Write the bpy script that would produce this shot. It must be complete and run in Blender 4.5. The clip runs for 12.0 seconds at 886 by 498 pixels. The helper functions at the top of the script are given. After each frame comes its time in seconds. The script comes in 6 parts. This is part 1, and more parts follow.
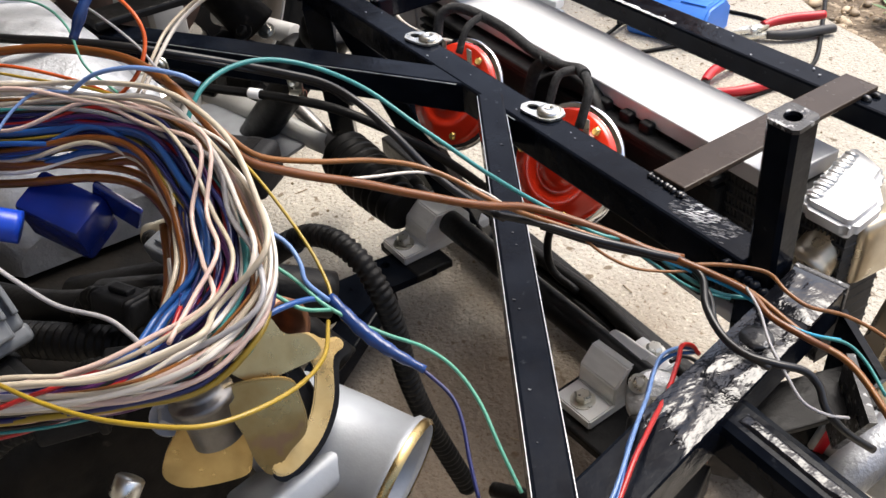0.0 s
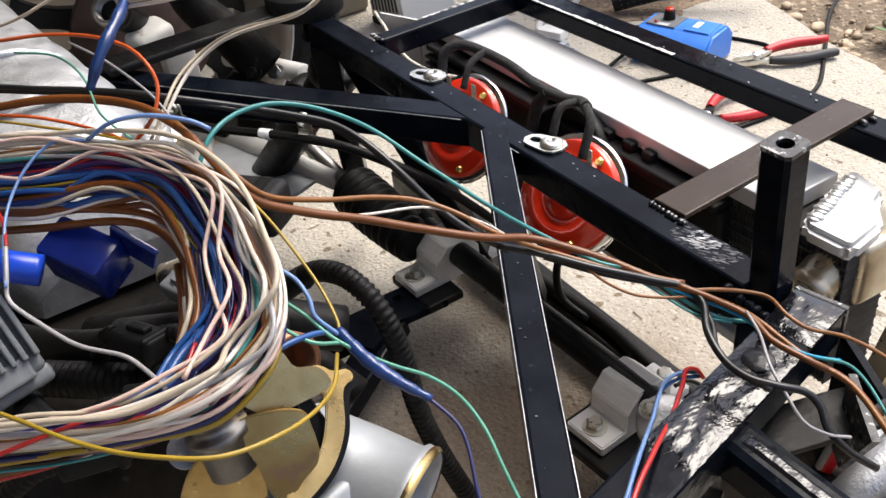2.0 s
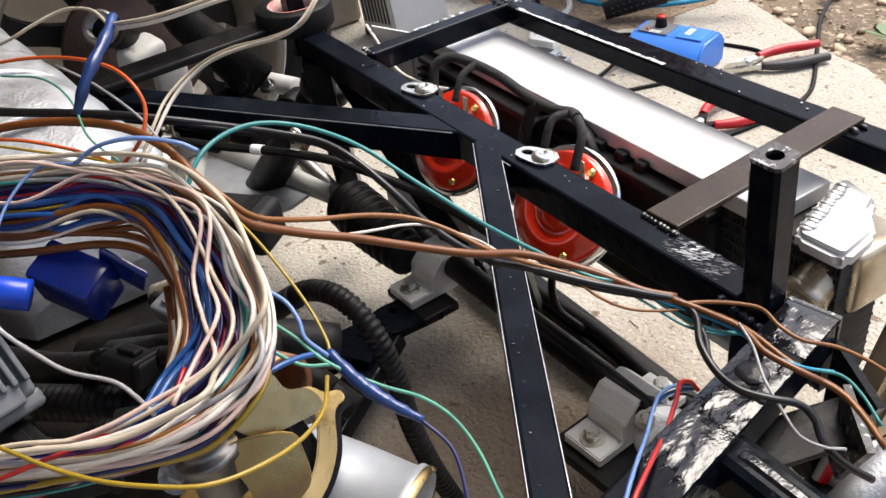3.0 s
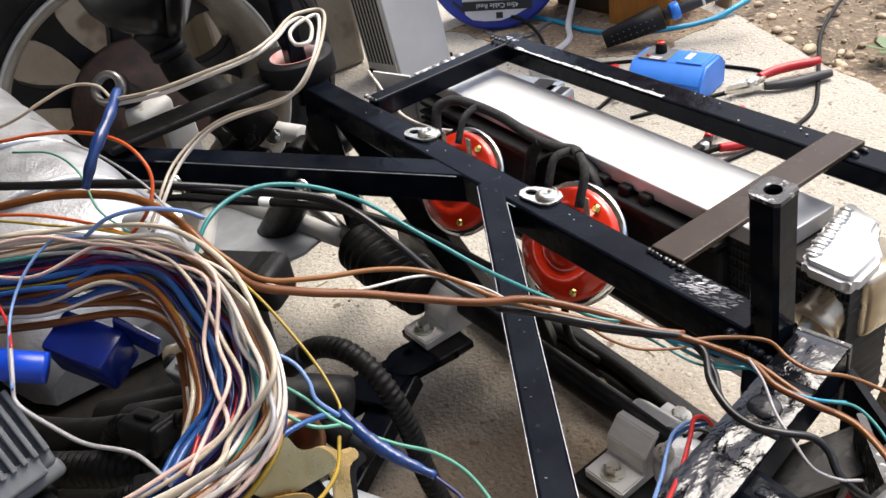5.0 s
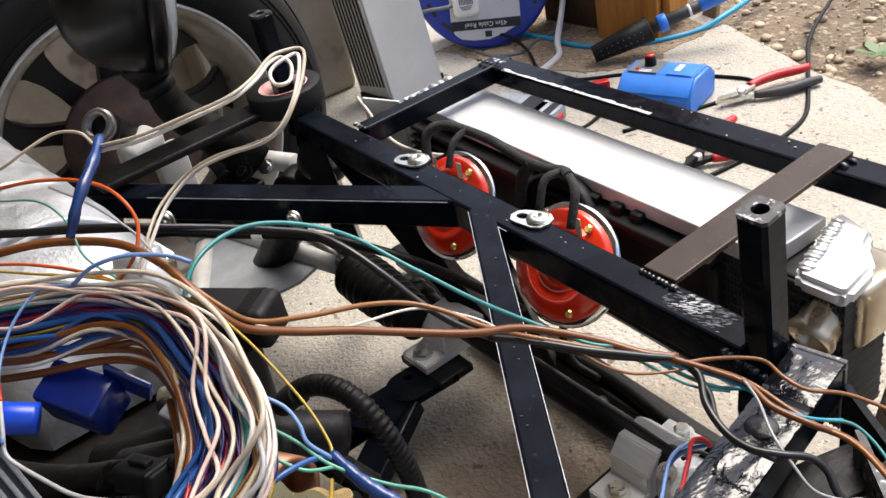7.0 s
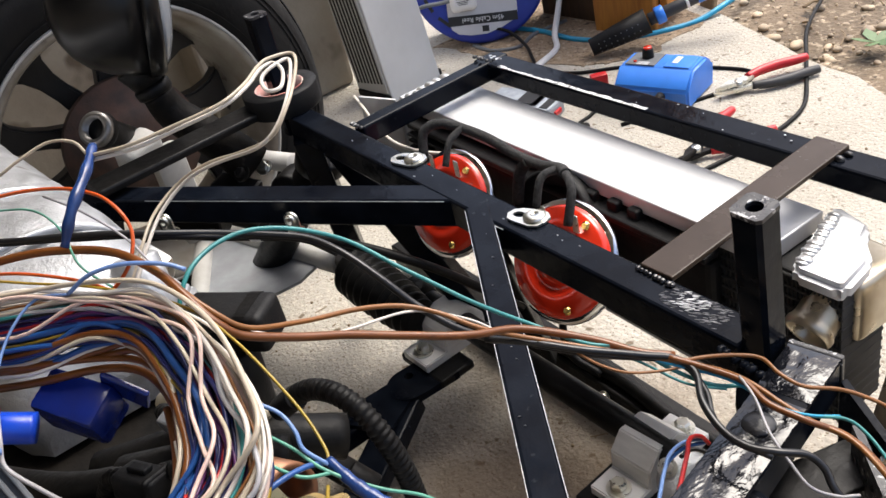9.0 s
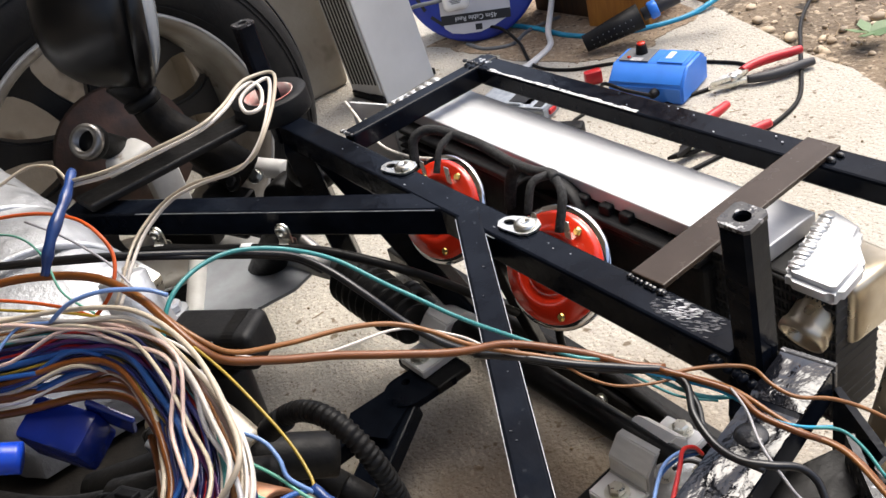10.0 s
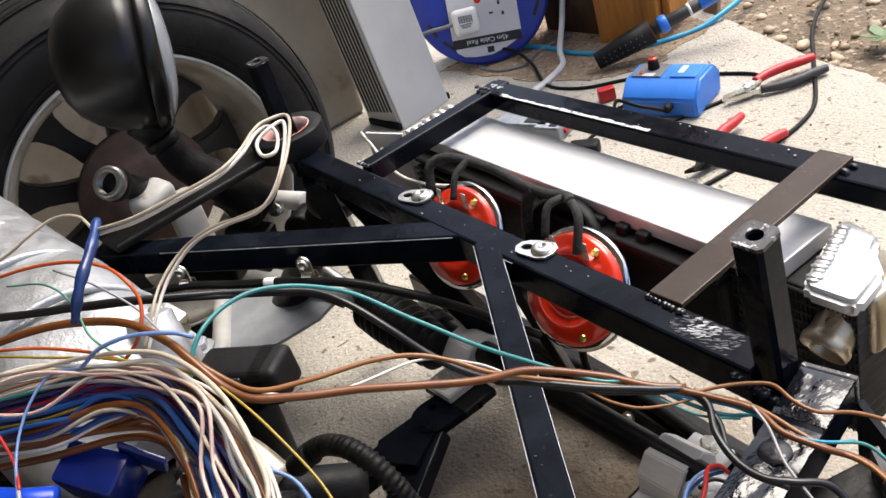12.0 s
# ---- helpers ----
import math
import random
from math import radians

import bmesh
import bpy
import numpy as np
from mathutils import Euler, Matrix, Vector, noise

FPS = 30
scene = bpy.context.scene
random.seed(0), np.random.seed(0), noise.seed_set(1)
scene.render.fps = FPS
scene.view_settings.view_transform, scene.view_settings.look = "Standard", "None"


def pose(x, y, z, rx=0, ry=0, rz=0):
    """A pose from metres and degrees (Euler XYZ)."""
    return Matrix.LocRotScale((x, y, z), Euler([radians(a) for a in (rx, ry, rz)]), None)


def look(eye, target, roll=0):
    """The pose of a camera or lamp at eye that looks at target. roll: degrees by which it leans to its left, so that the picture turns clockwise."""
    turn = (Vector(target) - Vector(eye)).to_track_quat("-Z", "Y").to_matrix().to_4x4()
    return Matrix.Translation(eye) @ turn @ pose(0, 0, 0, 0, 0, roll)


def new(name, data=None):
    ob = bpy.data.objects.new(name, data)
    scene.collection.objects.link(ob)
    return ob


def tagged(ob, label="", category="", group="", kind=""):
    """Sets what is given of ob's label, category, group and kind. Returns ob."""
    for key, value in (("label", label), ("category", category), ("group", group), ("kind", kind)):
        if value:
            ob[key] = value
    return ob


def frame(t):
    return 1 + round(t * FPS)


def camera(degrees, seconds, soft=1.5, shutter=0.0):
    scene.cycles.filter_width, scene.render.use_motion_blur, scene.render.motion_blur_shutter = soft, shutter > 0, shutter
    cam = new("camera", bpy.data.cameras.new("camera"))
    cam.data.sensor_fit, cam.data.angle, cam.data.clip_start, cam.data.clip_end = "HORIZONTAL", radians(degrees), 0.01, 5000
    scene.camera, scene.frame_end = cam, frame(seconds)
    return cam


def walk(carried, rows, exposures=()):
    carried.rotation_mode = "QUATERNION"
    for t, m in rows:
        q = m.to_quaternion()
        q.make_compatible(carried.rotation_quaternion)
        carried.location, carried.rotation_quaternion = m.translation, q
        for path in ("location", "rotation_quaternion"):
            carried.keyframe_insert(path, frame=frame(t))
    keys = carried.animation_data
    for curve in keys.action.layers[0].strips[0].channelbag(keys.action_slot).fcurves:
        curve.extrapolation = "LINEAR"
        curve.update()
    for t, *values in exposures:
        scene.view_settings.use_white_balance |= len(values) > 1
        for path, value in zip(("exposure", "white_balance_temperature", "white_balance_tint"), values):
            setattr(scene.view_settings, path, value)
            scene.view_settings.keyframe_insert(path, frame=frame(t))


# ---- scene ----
cam = camera(52.8, 12.0)
PATH = [
    (0, (0.451, -0.322, 0.813), (-0.913, 0.47, -0.416), -5.0),
    (0.5, (0.46, -0.325, 0.819), (-0.932, 0.482, -0.369), -5.6),
    (1, (0.461, -0.324, 0.819), (-0.94, 0.468, -0.368), -6.3),
    (1.5, (0.461, -0.324, 0.819), (-0.946, 0.468, -0.361), -6.6),
    (2, (0.462, -0.323, 0.821), (-0.953, 0.469, -0.351), -7.0),
    (2.5, (0.461, -0.321, 0.822), (-0.956, 0.476, -0.343), -7.4),
    (4.5, (0.462, -0.311, 0.833), (-0.987, 0.493, -0.287), -9.9),
    (5, (0.464, -0.312, 0.835), (-1.002, 0.489, -0.265), -11.2),
    (5.5, (0.464, -0.311, 0.836), (-1.006, 0.493, -0.256), -11.9),
    (6, (0.464, -0.309, 0.838), (-1.007, 0.494, -0.254), -12.2),
    (6.5, (0.464, -0.307, 0.839), (-1.013, 0.498, -0.243), -12.8),
    (7, (0.464, -0.303, 0.84), (-1.016, 0.511, -0.23), -13.4),
    (9, (0.465, -0.298, 0.843), (-1.014, 0.505, -0.238), -14.5),
    (9.5, (0.466, -0.295, 0.845), (-1.015, 0.509, -0.233), -14.9),
    (10, (0.463, -0.285, 0.848), (-1.014, 0.509, -0.242), -15.9),
    (10.5, (0.468, -0.285, 0.854), (-1.02, 0.508, -0.221), -16.9),
    (11, (0.469, -0.284, 0.855), (-1.044, 0.483, -0.203), -18.4),
    (11.5, (0.47, -0.284, 0.856), (-1.051, 0.485, -0.19), -18.9),
    (12, (0.469, -0.283, 0.856), (-1.052, 0.494, -0.185), -19.0),
]
walk(cam, [(t, look(eye, target, roll)) for t, eye, target, roll in PATH])

# ---- light ----
world = bpy.data.worlds.new("world")
scene.world = world
world.use_nodes = True
wn = world.node_tree
sky = wn.nodes.new("ShaderNodeTexSky")
sky.sky_type, sky.sun_disc = 'NISHITA', False
SUN_EL, SUN_AZ = radians(61), radians(-6)
sky.sun_elevation, sky.sun_rotation = SUN_EL, SUN_AZ
sky.air_density, sky.dust_density, sky.ozone_density = 0.85, 5.5, 0.7
wn.nodes["Background"].inputs[1].default_value = 0.15
wn.links.new(sky.outputs[0], wn.nodes["Background"].inputs[0])
sun = new("sun", bpy.data.lights.new("sun", 'SUN'))
sun.data.energy, sun.data.angle, sun.data.color = 1.30, radians(36), (0.97, 0.985, 0.955)
sun_way = Vector((math.sin(SUN_AZ) * math.cos(SUN_EL), math.cos(SUN_AZ) * math.cos(SUN_EL), math.sin(SUN_EL)))
sun.matrix_world = look((2 * sun_way)[:], (0, 0, 0))
scene.view_settings.exposure = 1.08
GZ = 0.165      # the concrete's height
TOP = 0.500     # the top of the chassis tubes


# ---- materials ----
def mat(name, color, rough=0.5, metal=0.0, color2=None, scale=30.0, bump=0.0, bump_scale=200.0, rough2=None, detail=6.0,
        coat=0.0, spots=None, spot_scale=60.0, spot_at=0.62, distort=0.0, stretch=None, random_value=0.0, ior=1.5):
    m = bpy.data.materials.new(name)
    m.use_nodes = True
    nt = m.node_tree
    b = nt.nodes["Principled BSDF"]
    b.inputs["Roughness"].default_value = rough
    b.inputs["Metallic"].default_value = metal
    b.inputs["Coat Weight"].default_value = coat
    b.inputs["Coat Roughness"].default_value = 0.08
    b.inputs["IOR"].default_value = ior
    tc = nt.nodes.new("ShaderNodeTexCoord")
    co = tc.outputs["Object"]
    if stretch:
        mp = nt.nodes.new("ShaderNodeMapping")
        mp.inputs["Scale"].default_value = stretch
        nt.links.new(co, mp.inputs[0])
        co = mp.outputs[0]
    def tex(s, d=6.0, r=0.55):
        n = nt.nodes.new("ShaderNodeTexNoise")
        n.inputs["Scale"].default_value, n.inputs["Detail"].default_value, n.inputs["Roughness"].default_value = s, d, r
        n.inputs["Distortion"].default_value = distort
        nt.links.new(co, n.inputs["Vector"])
        return n.outputs["Fac"]
    def ramp(fac, a, c):
        n = nt.nodes.new("ShaderNodeMapRange")
        n.inputs["From Min"].default_value, n.inputs["From Max"].default_value = a, c
        nt.links.new(fac, n.inputs["Value"])
        return n.outputs[0]
    def mixc(fac, a, c):
        n = nt.nodes.new("ShaderNodeMix")
        n.data_type = 'RGBA'
        for sock, v in ((n.inputs[6], a), (n.inputs[7], c)):
            if isinstance(v, tuple):
                sock.default_value = (*v, 1)
            else:
                nt.links.new(v, sock)
        nt.links.new(fac, n.inputs[0])
        return n.outputs[2]
    col = color
    big = ramp(tex(scale, detail), 0.35, 0.65)
    if color2:
        col = mixc(big, color, color2)
    if spots:
        col = mixc(ramp(tex(spot_scale, 3.0), spot_at, spot_at + 0.06), col, spots)
    if random_value:
        oi = nt.nodes.new("ShaderNodeObjectInfo")
        hs = nt.nodes.new("ShaderNodeHueSaturation")
        r = nt.nodes.new("ShaderNodeMapRange")
        r.inputs["To Min"].default_value, r.inputs["To Max"].default_value = 1 - random_value, 1 + random_value
        nt.links.new(oi.outputs["Random"], r.inputs["Value"])
        nt.links.new(r.outputs[0], hs.inputs["Value"])
        if isinstance(col, tuple):
            hs.inputs["Color"].default_value = (*col, 1)
        else:
            nt.links.new(col, hs.inputs["Color"])
        col = hs.outputs[0]
    if isinstance(col, tuple):
        b.inputs["Base Color"].default_value = (*col, 1)
    else:
        nt.links.new(col, b.inputs["Base Color"])
    if rough2 is not None:
        n = nt.nodes.new("ShaderNodeMapRange")
        n.inputs["To Min"].default_value, n.inputs["To Max"].default_value = rough, rough2
        nt.links.new(ramp(tex(scale * 2.3, 5.0), 0.35, 0.65), n.inputs["Value"])
        nt.links.new(n.outputs[0], b.inputs["Roughness"])
    if bump:
        n = nt.nodes.new("ShaderNodeBump")
        n.inputs["Strength"].default_value, n.inputs["Distance"].default_value = bump, 0.002
        nt.links.new(tex(bump_scale, 4.0, 0.6), n.inputs["Height"])
        nt.links.new(n.outputs[0], b.inputs["Normal"])
    return m


PAINT = mat("black_gloss_paint", (0.0022, 0.0030, 0.0055), 0.10, color2=(0.0060, 0.0080, 0.0125), scale=34, rough2=0.26, bump=0.22, bump_scale=60, ior=1.165, spots=(0.018, 0.021, 0.026), spot_scale=150, spot_at=0.68)
WEAR = mat("worn_black_paint", (0.008, 0.009, 0.011), 0.22, color2=(0.03, 0.03, 0.034), scale=45, rough2=0.5, bump=0.35, bump_scale=160, spots=(0.45, 0.45, 0.45), spot_scale=200, spot_at=0.60)
SCRAPED = mat("scraped_bare_steel", (0.008, 0.008, 0.010), 0.25, color2=(0.02, 0.02, 0.022), scale=60, bump=0.4, bump_scale=150, spots=(0.60, 0.60, 0.60), spot_scale=190, spot_at=0.56, stretch=(1.6, 0.7, 1), ior=1.3)
EDGE = mat("bare_steel_and_highlight", (0.72, 0.72, 0.72), 0.32, metal=0.6, color2=(0.42, 0.42, 0.43), scale=120)
SATIN = mat("satin_black_steel", (0.0035, 0.0035, 0.0038), 0.30, color2=(0.009, 0.0085, 0.008), scale=30, rough2=0.5, bump=0.2, bump_scale=180, ior=1.28)
DAUB = mat("daubed_gloss_black", (0.0035, 0.0038, 0.0055), 0.06, color2=(0.007, 0.0075, 0.010), scale=30, rough2=0.20, bump=0.9, bump_scale=75, ior=1.48, coat=0.15, stretch=(1, 0.55, 1))
BRONZE = mat("dark_lacquered_steel", (0.040, 0.028, 0.020), 0.20, color2=(0.055, 0.040, 0.030), scale=25, rough2=0.30, bump=0.05, bump_scale=300, ior=1.28)
ALU = mat("brushed_aluminium", (0.66, 0.668, 0.68), 0.40, metal=0.3, color2=(0.55, 0.56, 0.575), scale=9, rough2=0.55, bump=0.05, bump_scale=150, stretch=(1, 6, 1), spots=(0.50, 0.51, 0.53), spot_scale=14, spot_at=0.64)
WELD = mat("weld_aluminium", (0.70, 0.70, 0.69), 0.30, metal=0.7, color2=(0.5, 0.5, 0.5), scale=90, bump=0.3, bump_scale=260)
TARNISH = mat("tarnished_aluminium", (0.60, 0.54, 0.43), 0.26, metal=0.85, color2=(0.44, 0.37, 0.26), scale=30, rough2=0.42, bump=0.04, bump_scale=160)
CAST = mat("cast_aluminium", (0.50, 0.51, 0.53), 0.42, metal=0.85, color2=(0.36, 0.37, 0.38), scale=40, rough2=0.62, bump=0.35, bump_scale=330, spots=(0.2, 0.19, 0.17), spot_scale=25, spot_at=0.68)
MILLED = mat("milled_aluminium", (0.76, 0.76, 0.75), 0.38, metal=0.3, color2=(0.68, 0.68, 0.67), scale=50, bump=0.08, bump_scale=420, stretch=(1, 1, 5))
ZINC = mat("zinc_plated_steel", (0.72, 0.72, 0.68), 0.25, metal=1.0, color2=(0.6, 0.58, 0.5), scale=80, rough2=0.4)
STEEL = mat("dull_steel", (0.30, 0.29, 0.28), 0.35, metal=0.9, color2=(0.18, 0.17, 0.16), scale=70, rough2=0.5)
YZINC = mat("yellow_zinc_plate", (0.52, 0.40, 0.19), 0.24, metal=1.0, color2=(0.36, 0.25, 0.10), scale=38, rough2=0.40, bump=0.35, bump_scale=26, spots=(0.34, 0.22, 0.13), spot_scale=45, spot_at=0.66)
CHROME = mat("chrome", (0.85, 0.86, 0.88), 0.08, metal=1.0)
BRASS = mat("brass", (0.75, 0.5, 0.16), 0.25, metal=1.0, color2=(0.6, 0.4, 0.12), scale=120)
RED = mat("red_lacquer", (0.72, 0.034, 0.010), 0.16, color2=(0.60, 0.024, 0.008), scale=30, coat=0.5)
RUBBER = mat("black_rubber", (0.0035, 0.0035, 0.0036), 0.40, color2=(0.008, 0.0075, 0.007), scale=60, rough2=0.55, bump=0.2, bump_scale=300, ior=1.25)
OILY = mat("oily_black_iron", (0.0030, 0.0029, 0.0028), 0.45, color2=(0.012, 0.010, 0.008), scale=26, rough2=0.75, bump=0.6, bump_scale=90, ior=1.2, spots=(0.035, 0.030, 0.024), spot_scale=50, spot_at=0.67)
SMOOTHCAST = mat("smooth_grey_casting", (0.33, 0.35, 0.37), 0.40, metal=0.35, color2=(0.26, 0.27, 0.285), scale=30, rough2=0.55, bump=0.08, bump_scale=260, spots=(0.15, 0.14, 0.12), spot_scale=22, spot_at=0.70)
TUBEBLUE = mat("vivid_blue_tube", (0.004, 0.055, 0.52), 0.30, color2=(0.004, 0.045, 0.42), scale=40)
TYRE = mat("tyre_rubber", (0.005, 0.005, 0.0055), 0.55, color2=(0.011, 0.0105, 0.010), scale=14, rough2=0.8, bump=0.35, bump_scale=110, spots=(0.024, 0.023, 0.021), spot_scale=9, spot_at=0.62, ior=1.3)
PLASTIC = mat("black_plastic", (0.005, 0.005, 0.006), 0.50, color2=(0.009, 0.009, 0.009), scale=50, rough2=0.62, bump=0.15, bump_scale=400, ior=1.28)
FIN = mat("core_fins", (0.02, 0.02, 0.02), 0.75, metal=0.0, color2=(0.035, 0.035, 0.035), scale=50)
SLEEVE = mat("braided_sleeve", (0.012, 0.012, 0.012), 0.85, color2=(0.035, 0.035, 0.035), scale=300, bump=0.8, bump_scale=700)
SPOKE = mat("brake_dust_alloy", (0.020, 0.017, 0.015), 0.5, color2=(0.010, 0.009, 0.008), scale=30, bump=0.2, bump_scale=160)
RIM = mat("dirty_wheel_paint", (0.34, 0.32, 0.28), 0.42, metal=0.2, color2=(0.20, 0.17, 0.135), scale=16, rough2=0.65, bump=0.1, bump_scale=200, spots=(0.12, 0.10, 0.08), spot_scale=22, spot_at=0.64)
RUST = mat("rusty_iron", (0.10, 0.055, 0.04), 0.7, color2=(0.05, 0.035, 0.03), scale=40, bump=0.4, bump_scale=180)
WHITEARM = mat("off_white_painted_steel", (0.44, 0.44, 0.42), 0.42, color2=(0.34, 0.33, 0.31), scale=24, rough2=0.6, bump=0.1, bump_scale=200, spots=(0.2, 0.17, 0.14), spot_scale=35, spot_at=0.68)
LAMPBLACK = mat("satin_black_lamp_shell", (0.004, 0.004, 0.0045), 0.28, color2=(0.006, 0.006, 0.006), scale=8, rough2=0.36, ior=1.38)
WALL = mat("weathered_render", (0.34, 0.305, 0.25), 0.9, color2=(0.22, 0.185, 0.14), scale=5, bump=0.9, bump_scale=60, spots=(0.13, 0.10, 0.07), spot_scale=7, spot_at=0.60)
WOOD = mat("orange_stained_timber", (0.50, 0.21, 0.03), 0.6, color2=(0.33, 0.12, 0.02), scale=12, bump=0.3, bump_scale=60, stretch=(8, 8, 0.7))
WHITEP = mat("white_sheet_metal", (0.60, 0.61, 0.61), 0.35, color2=(0.52, 0.53, 0.53), scale=8, bump=0.03)
WPLAS = mat("white_plastic", (0.78, 0.78, 0.76), 0.35, color2=(0.72, 0.72, 0.7), scale=30)
GREYLBL = mat("grey_label", (0.62, 0.62, 0.64), 0.4, color2=(0.54, 0.54, 0.56), scale=10)
INK = mat("black_ink", (0.012, 0.012, 0.012), 0.5)
INKW = mat("white_ink", (0.75, 0.75, 0.75), 0.5)
BLUEP = mat("blue_moulded_plastic", (0.012, 0.034, 0.32), 0.35, color2=(0.01, 0.026, 0.25), scale=20, bump=0.05, bump_scale=400)
BOXBLUE = mat("bright_blue_plastic", (0.03, 0.20, 0.72), 0.38, color2=(0.025, 0.17, 0.62), scale=20, bump=0.05, bump_scale=400)
CLIPBLUE = mat("deep_blue_plastic", (0.005, 0.018, 0.17), 0.22, color2=(0.004, 0.012, 0.10), scale=30)
GREYP = mat("grey_plastic", (0.17, 0.18, 0.19), 0.38, color2=(0.12, 0.13, 0.14), scale=60, bump=0.08, bump_scale=400)
GRIPRED = mat("red_grip", (0.55, 0.012, 0.018), 0.4, color2=(0.45, 0.01, 0.014), scale=30)
GRIPBLACK = mat("grey_black_grip", (0.03, 0.03, 0.032), 0.55, bump=0.1, bump_scale=400)
CREAM = mat("cream_gasket_paper", (0.5, 0.42, 0.3), 0.7, color2=(0.36, 0.28, 0.19), scale=50, bump=0.2)
PINKCARD = mat("pink_card_core", (0.62, 0.2, 0.17), 0.7, color2=(0.7, 0.6, 0.55), scale=60)
CARDBOARD = mat("brown_cardboard", (0.58, 0.47, 0.32), 0.8, color2=(0.50, 0.39, 0.26), scale=15, bump=0.1)
LEAF = mat("leaf_green", (0.07, 0.14, 0.04), 0.5, color2=(0.1, 0.17, 0.06), scale=40)
TWIG = mat("dry_twig", (0.30, 0.22, 0.13), 0.85, color2=(0.18, 0.13, 0.08), scale=60, bump=0.3)
STONE = mat("pebble", (0.46, 0.35, 0.22), 0.6, color2=(0.34, 0.28, 0.21), scale=30, bump=0.2, bump_scale=150, random_value=0.45)
TAPEBLUE = mat("blue_insulating_tape", (0.012, 0.045, 0.18), 0.25, color2=(0.01, 0.030, 0.11), scale=60, bump=0.3, bump_scale=120)
LIDCLEAR = mat("hazy_clear_lid", (0.44, 0.48, 0.52), 0.18, color2=(0.30, 0.33, 0.37), scale=60)
CLEAR = mat("frosted_plastic", (0.30, 0.32, 0.34), 0.15, color2=(0.22, 0.24, 0.26), scale=30)


def mix_stone(name, base, alt, dark, light, rough, grain, bump_strength, brown_patch=None):
    """A ground with stains, fine grain, dark pits and pale aggregate, and one darker brown patch if given."""
    m = bpy.data.materials.new(name)
    m.use_nodes = True
    nt, b = m.node_tree, m.node_tree.nodes["Principled BSDF"]
    b.inputs["Roughness"].default_value = rough
    tc = nt.nodes.new("ShaderNodeTexCoord")
    def noise_tex(s, d, lo, hi):
        n, r = nt.nodes.new("ShaderNodeTexNoise"), nt.nodes.new("ShaderNodeMapRange")
        n.inputs["Scale"].default_value, n.inputs["Detail"].default_value = s, d
        r.inputs["From Min"].default_value, r.inputs["From Max"].default_value = lo, hi
        nt.links.new(tc.outputs["Object"], n.inputs["Vector"])
        nt.links.new(n.outputs["Fac"], r.inputs["Value"])
        return r.outputs[0]
    def over(fac, a, c):
        n = nt.nodes.new("ShaderNodeMix")
        n.data_type = 'RGBA'
        nt.links.new(fac, n.inputs[0])
        if isinstance(a, tuple):
            n.inputs[6].default_value = (*a, 1)
        else:
            nt.links.new(a, n.inputs[6])
        n.inputs[7].default_value = (*c, 1)
        return n.outputs[2]
    c = over(noise_tex(4, 6, 0.35, 0.65), base, alt)
    c = over(noise_tex(grain, 4, 0.55, 0.68), c, light)
    c = over(noise_tex(grain * 1.7, 3, 0.60, 0.70), c, dark)
    c = over(noise_tex(grain * 0.35, 2, 0.66, 0.72), c, dark)
    if brown_patch:
        # darker brown tint round one point, fading out over a wobbly rim
        tint, at, reach = brown_patch
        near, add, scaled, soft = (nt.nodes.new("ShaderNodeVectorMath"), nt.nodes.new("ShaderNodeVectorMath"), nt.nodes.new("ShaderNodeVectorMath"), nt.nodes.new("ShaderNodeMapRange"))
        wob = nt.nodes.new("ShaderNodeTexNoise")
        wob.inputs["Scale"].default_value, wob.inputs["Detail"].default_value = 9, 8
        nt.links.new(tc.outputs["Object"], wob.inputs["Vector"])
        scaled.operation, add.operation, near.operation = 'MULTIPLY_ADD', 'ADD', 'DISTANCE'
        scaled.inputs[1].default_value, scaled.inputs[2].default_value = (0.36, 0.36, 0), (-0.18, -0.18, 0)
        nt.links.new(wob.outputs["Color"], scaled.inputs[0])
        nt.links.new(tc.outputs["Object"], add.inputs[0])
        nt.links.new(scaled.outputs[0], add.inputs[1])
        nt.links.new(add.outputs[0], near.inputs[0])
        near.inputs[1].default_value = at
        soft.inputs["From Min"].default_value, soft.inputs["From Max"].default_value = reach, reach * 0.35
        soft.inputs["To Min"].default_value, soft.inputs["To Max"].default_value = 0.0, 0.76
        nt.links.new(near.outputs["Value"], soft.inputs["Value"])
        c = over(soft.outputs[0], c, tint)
    nt.links.new(c, b.inputs["Base Color"])
    bp = nt.nodes.new("ShaderNodeBump")
    bp.inputs["Strength"].default_value, bp.inputs["Distance"].default_value = bump_strength, 0.004
    nt.links.new(noise_tex(grain * 1.2, 8, 0.2, 0.8), bp.inputs["Height"])
    nt.links.new(bp.outputs[0], b.inputs["Normal"])
    return m


CONCRETE = mix_stone("rough_concrete", (0.465, 0.438, 0.382), (0.385, 0.355, 0.298), (0.17, 0.135, 0.095), (0.56, 0.52, 0.43), 0.9, 170, 0.6, brown_patch=((0.125, 0.078, 0.040), (0.03, -0.07, GZ), 0.40))
SCUFF = mat("scuffed_paint", (0.20, 0.20, 0.21), 0.35, metal=0.3, color2=(0.06, 0.06, 0.065), scale=300)
GLINT = mat("glint_streak", (0.80, 0.80, 0.79), 0.45, color2=(0.50, 0.50, 0.50), scale=150, bump=0.3, bump_scale=300, spots=(0.05, 0.05, 0.055), spot_scale=220, spot_at=0.55)
DARKWOOD = mat("shaded_timber", (0.060, 0.028, 0.010), 0.7, color2=(0.025, 0.014, 0.008), scale=12, bump=0.3, bump_scale=60, stretch=(8, 8, 0.7))
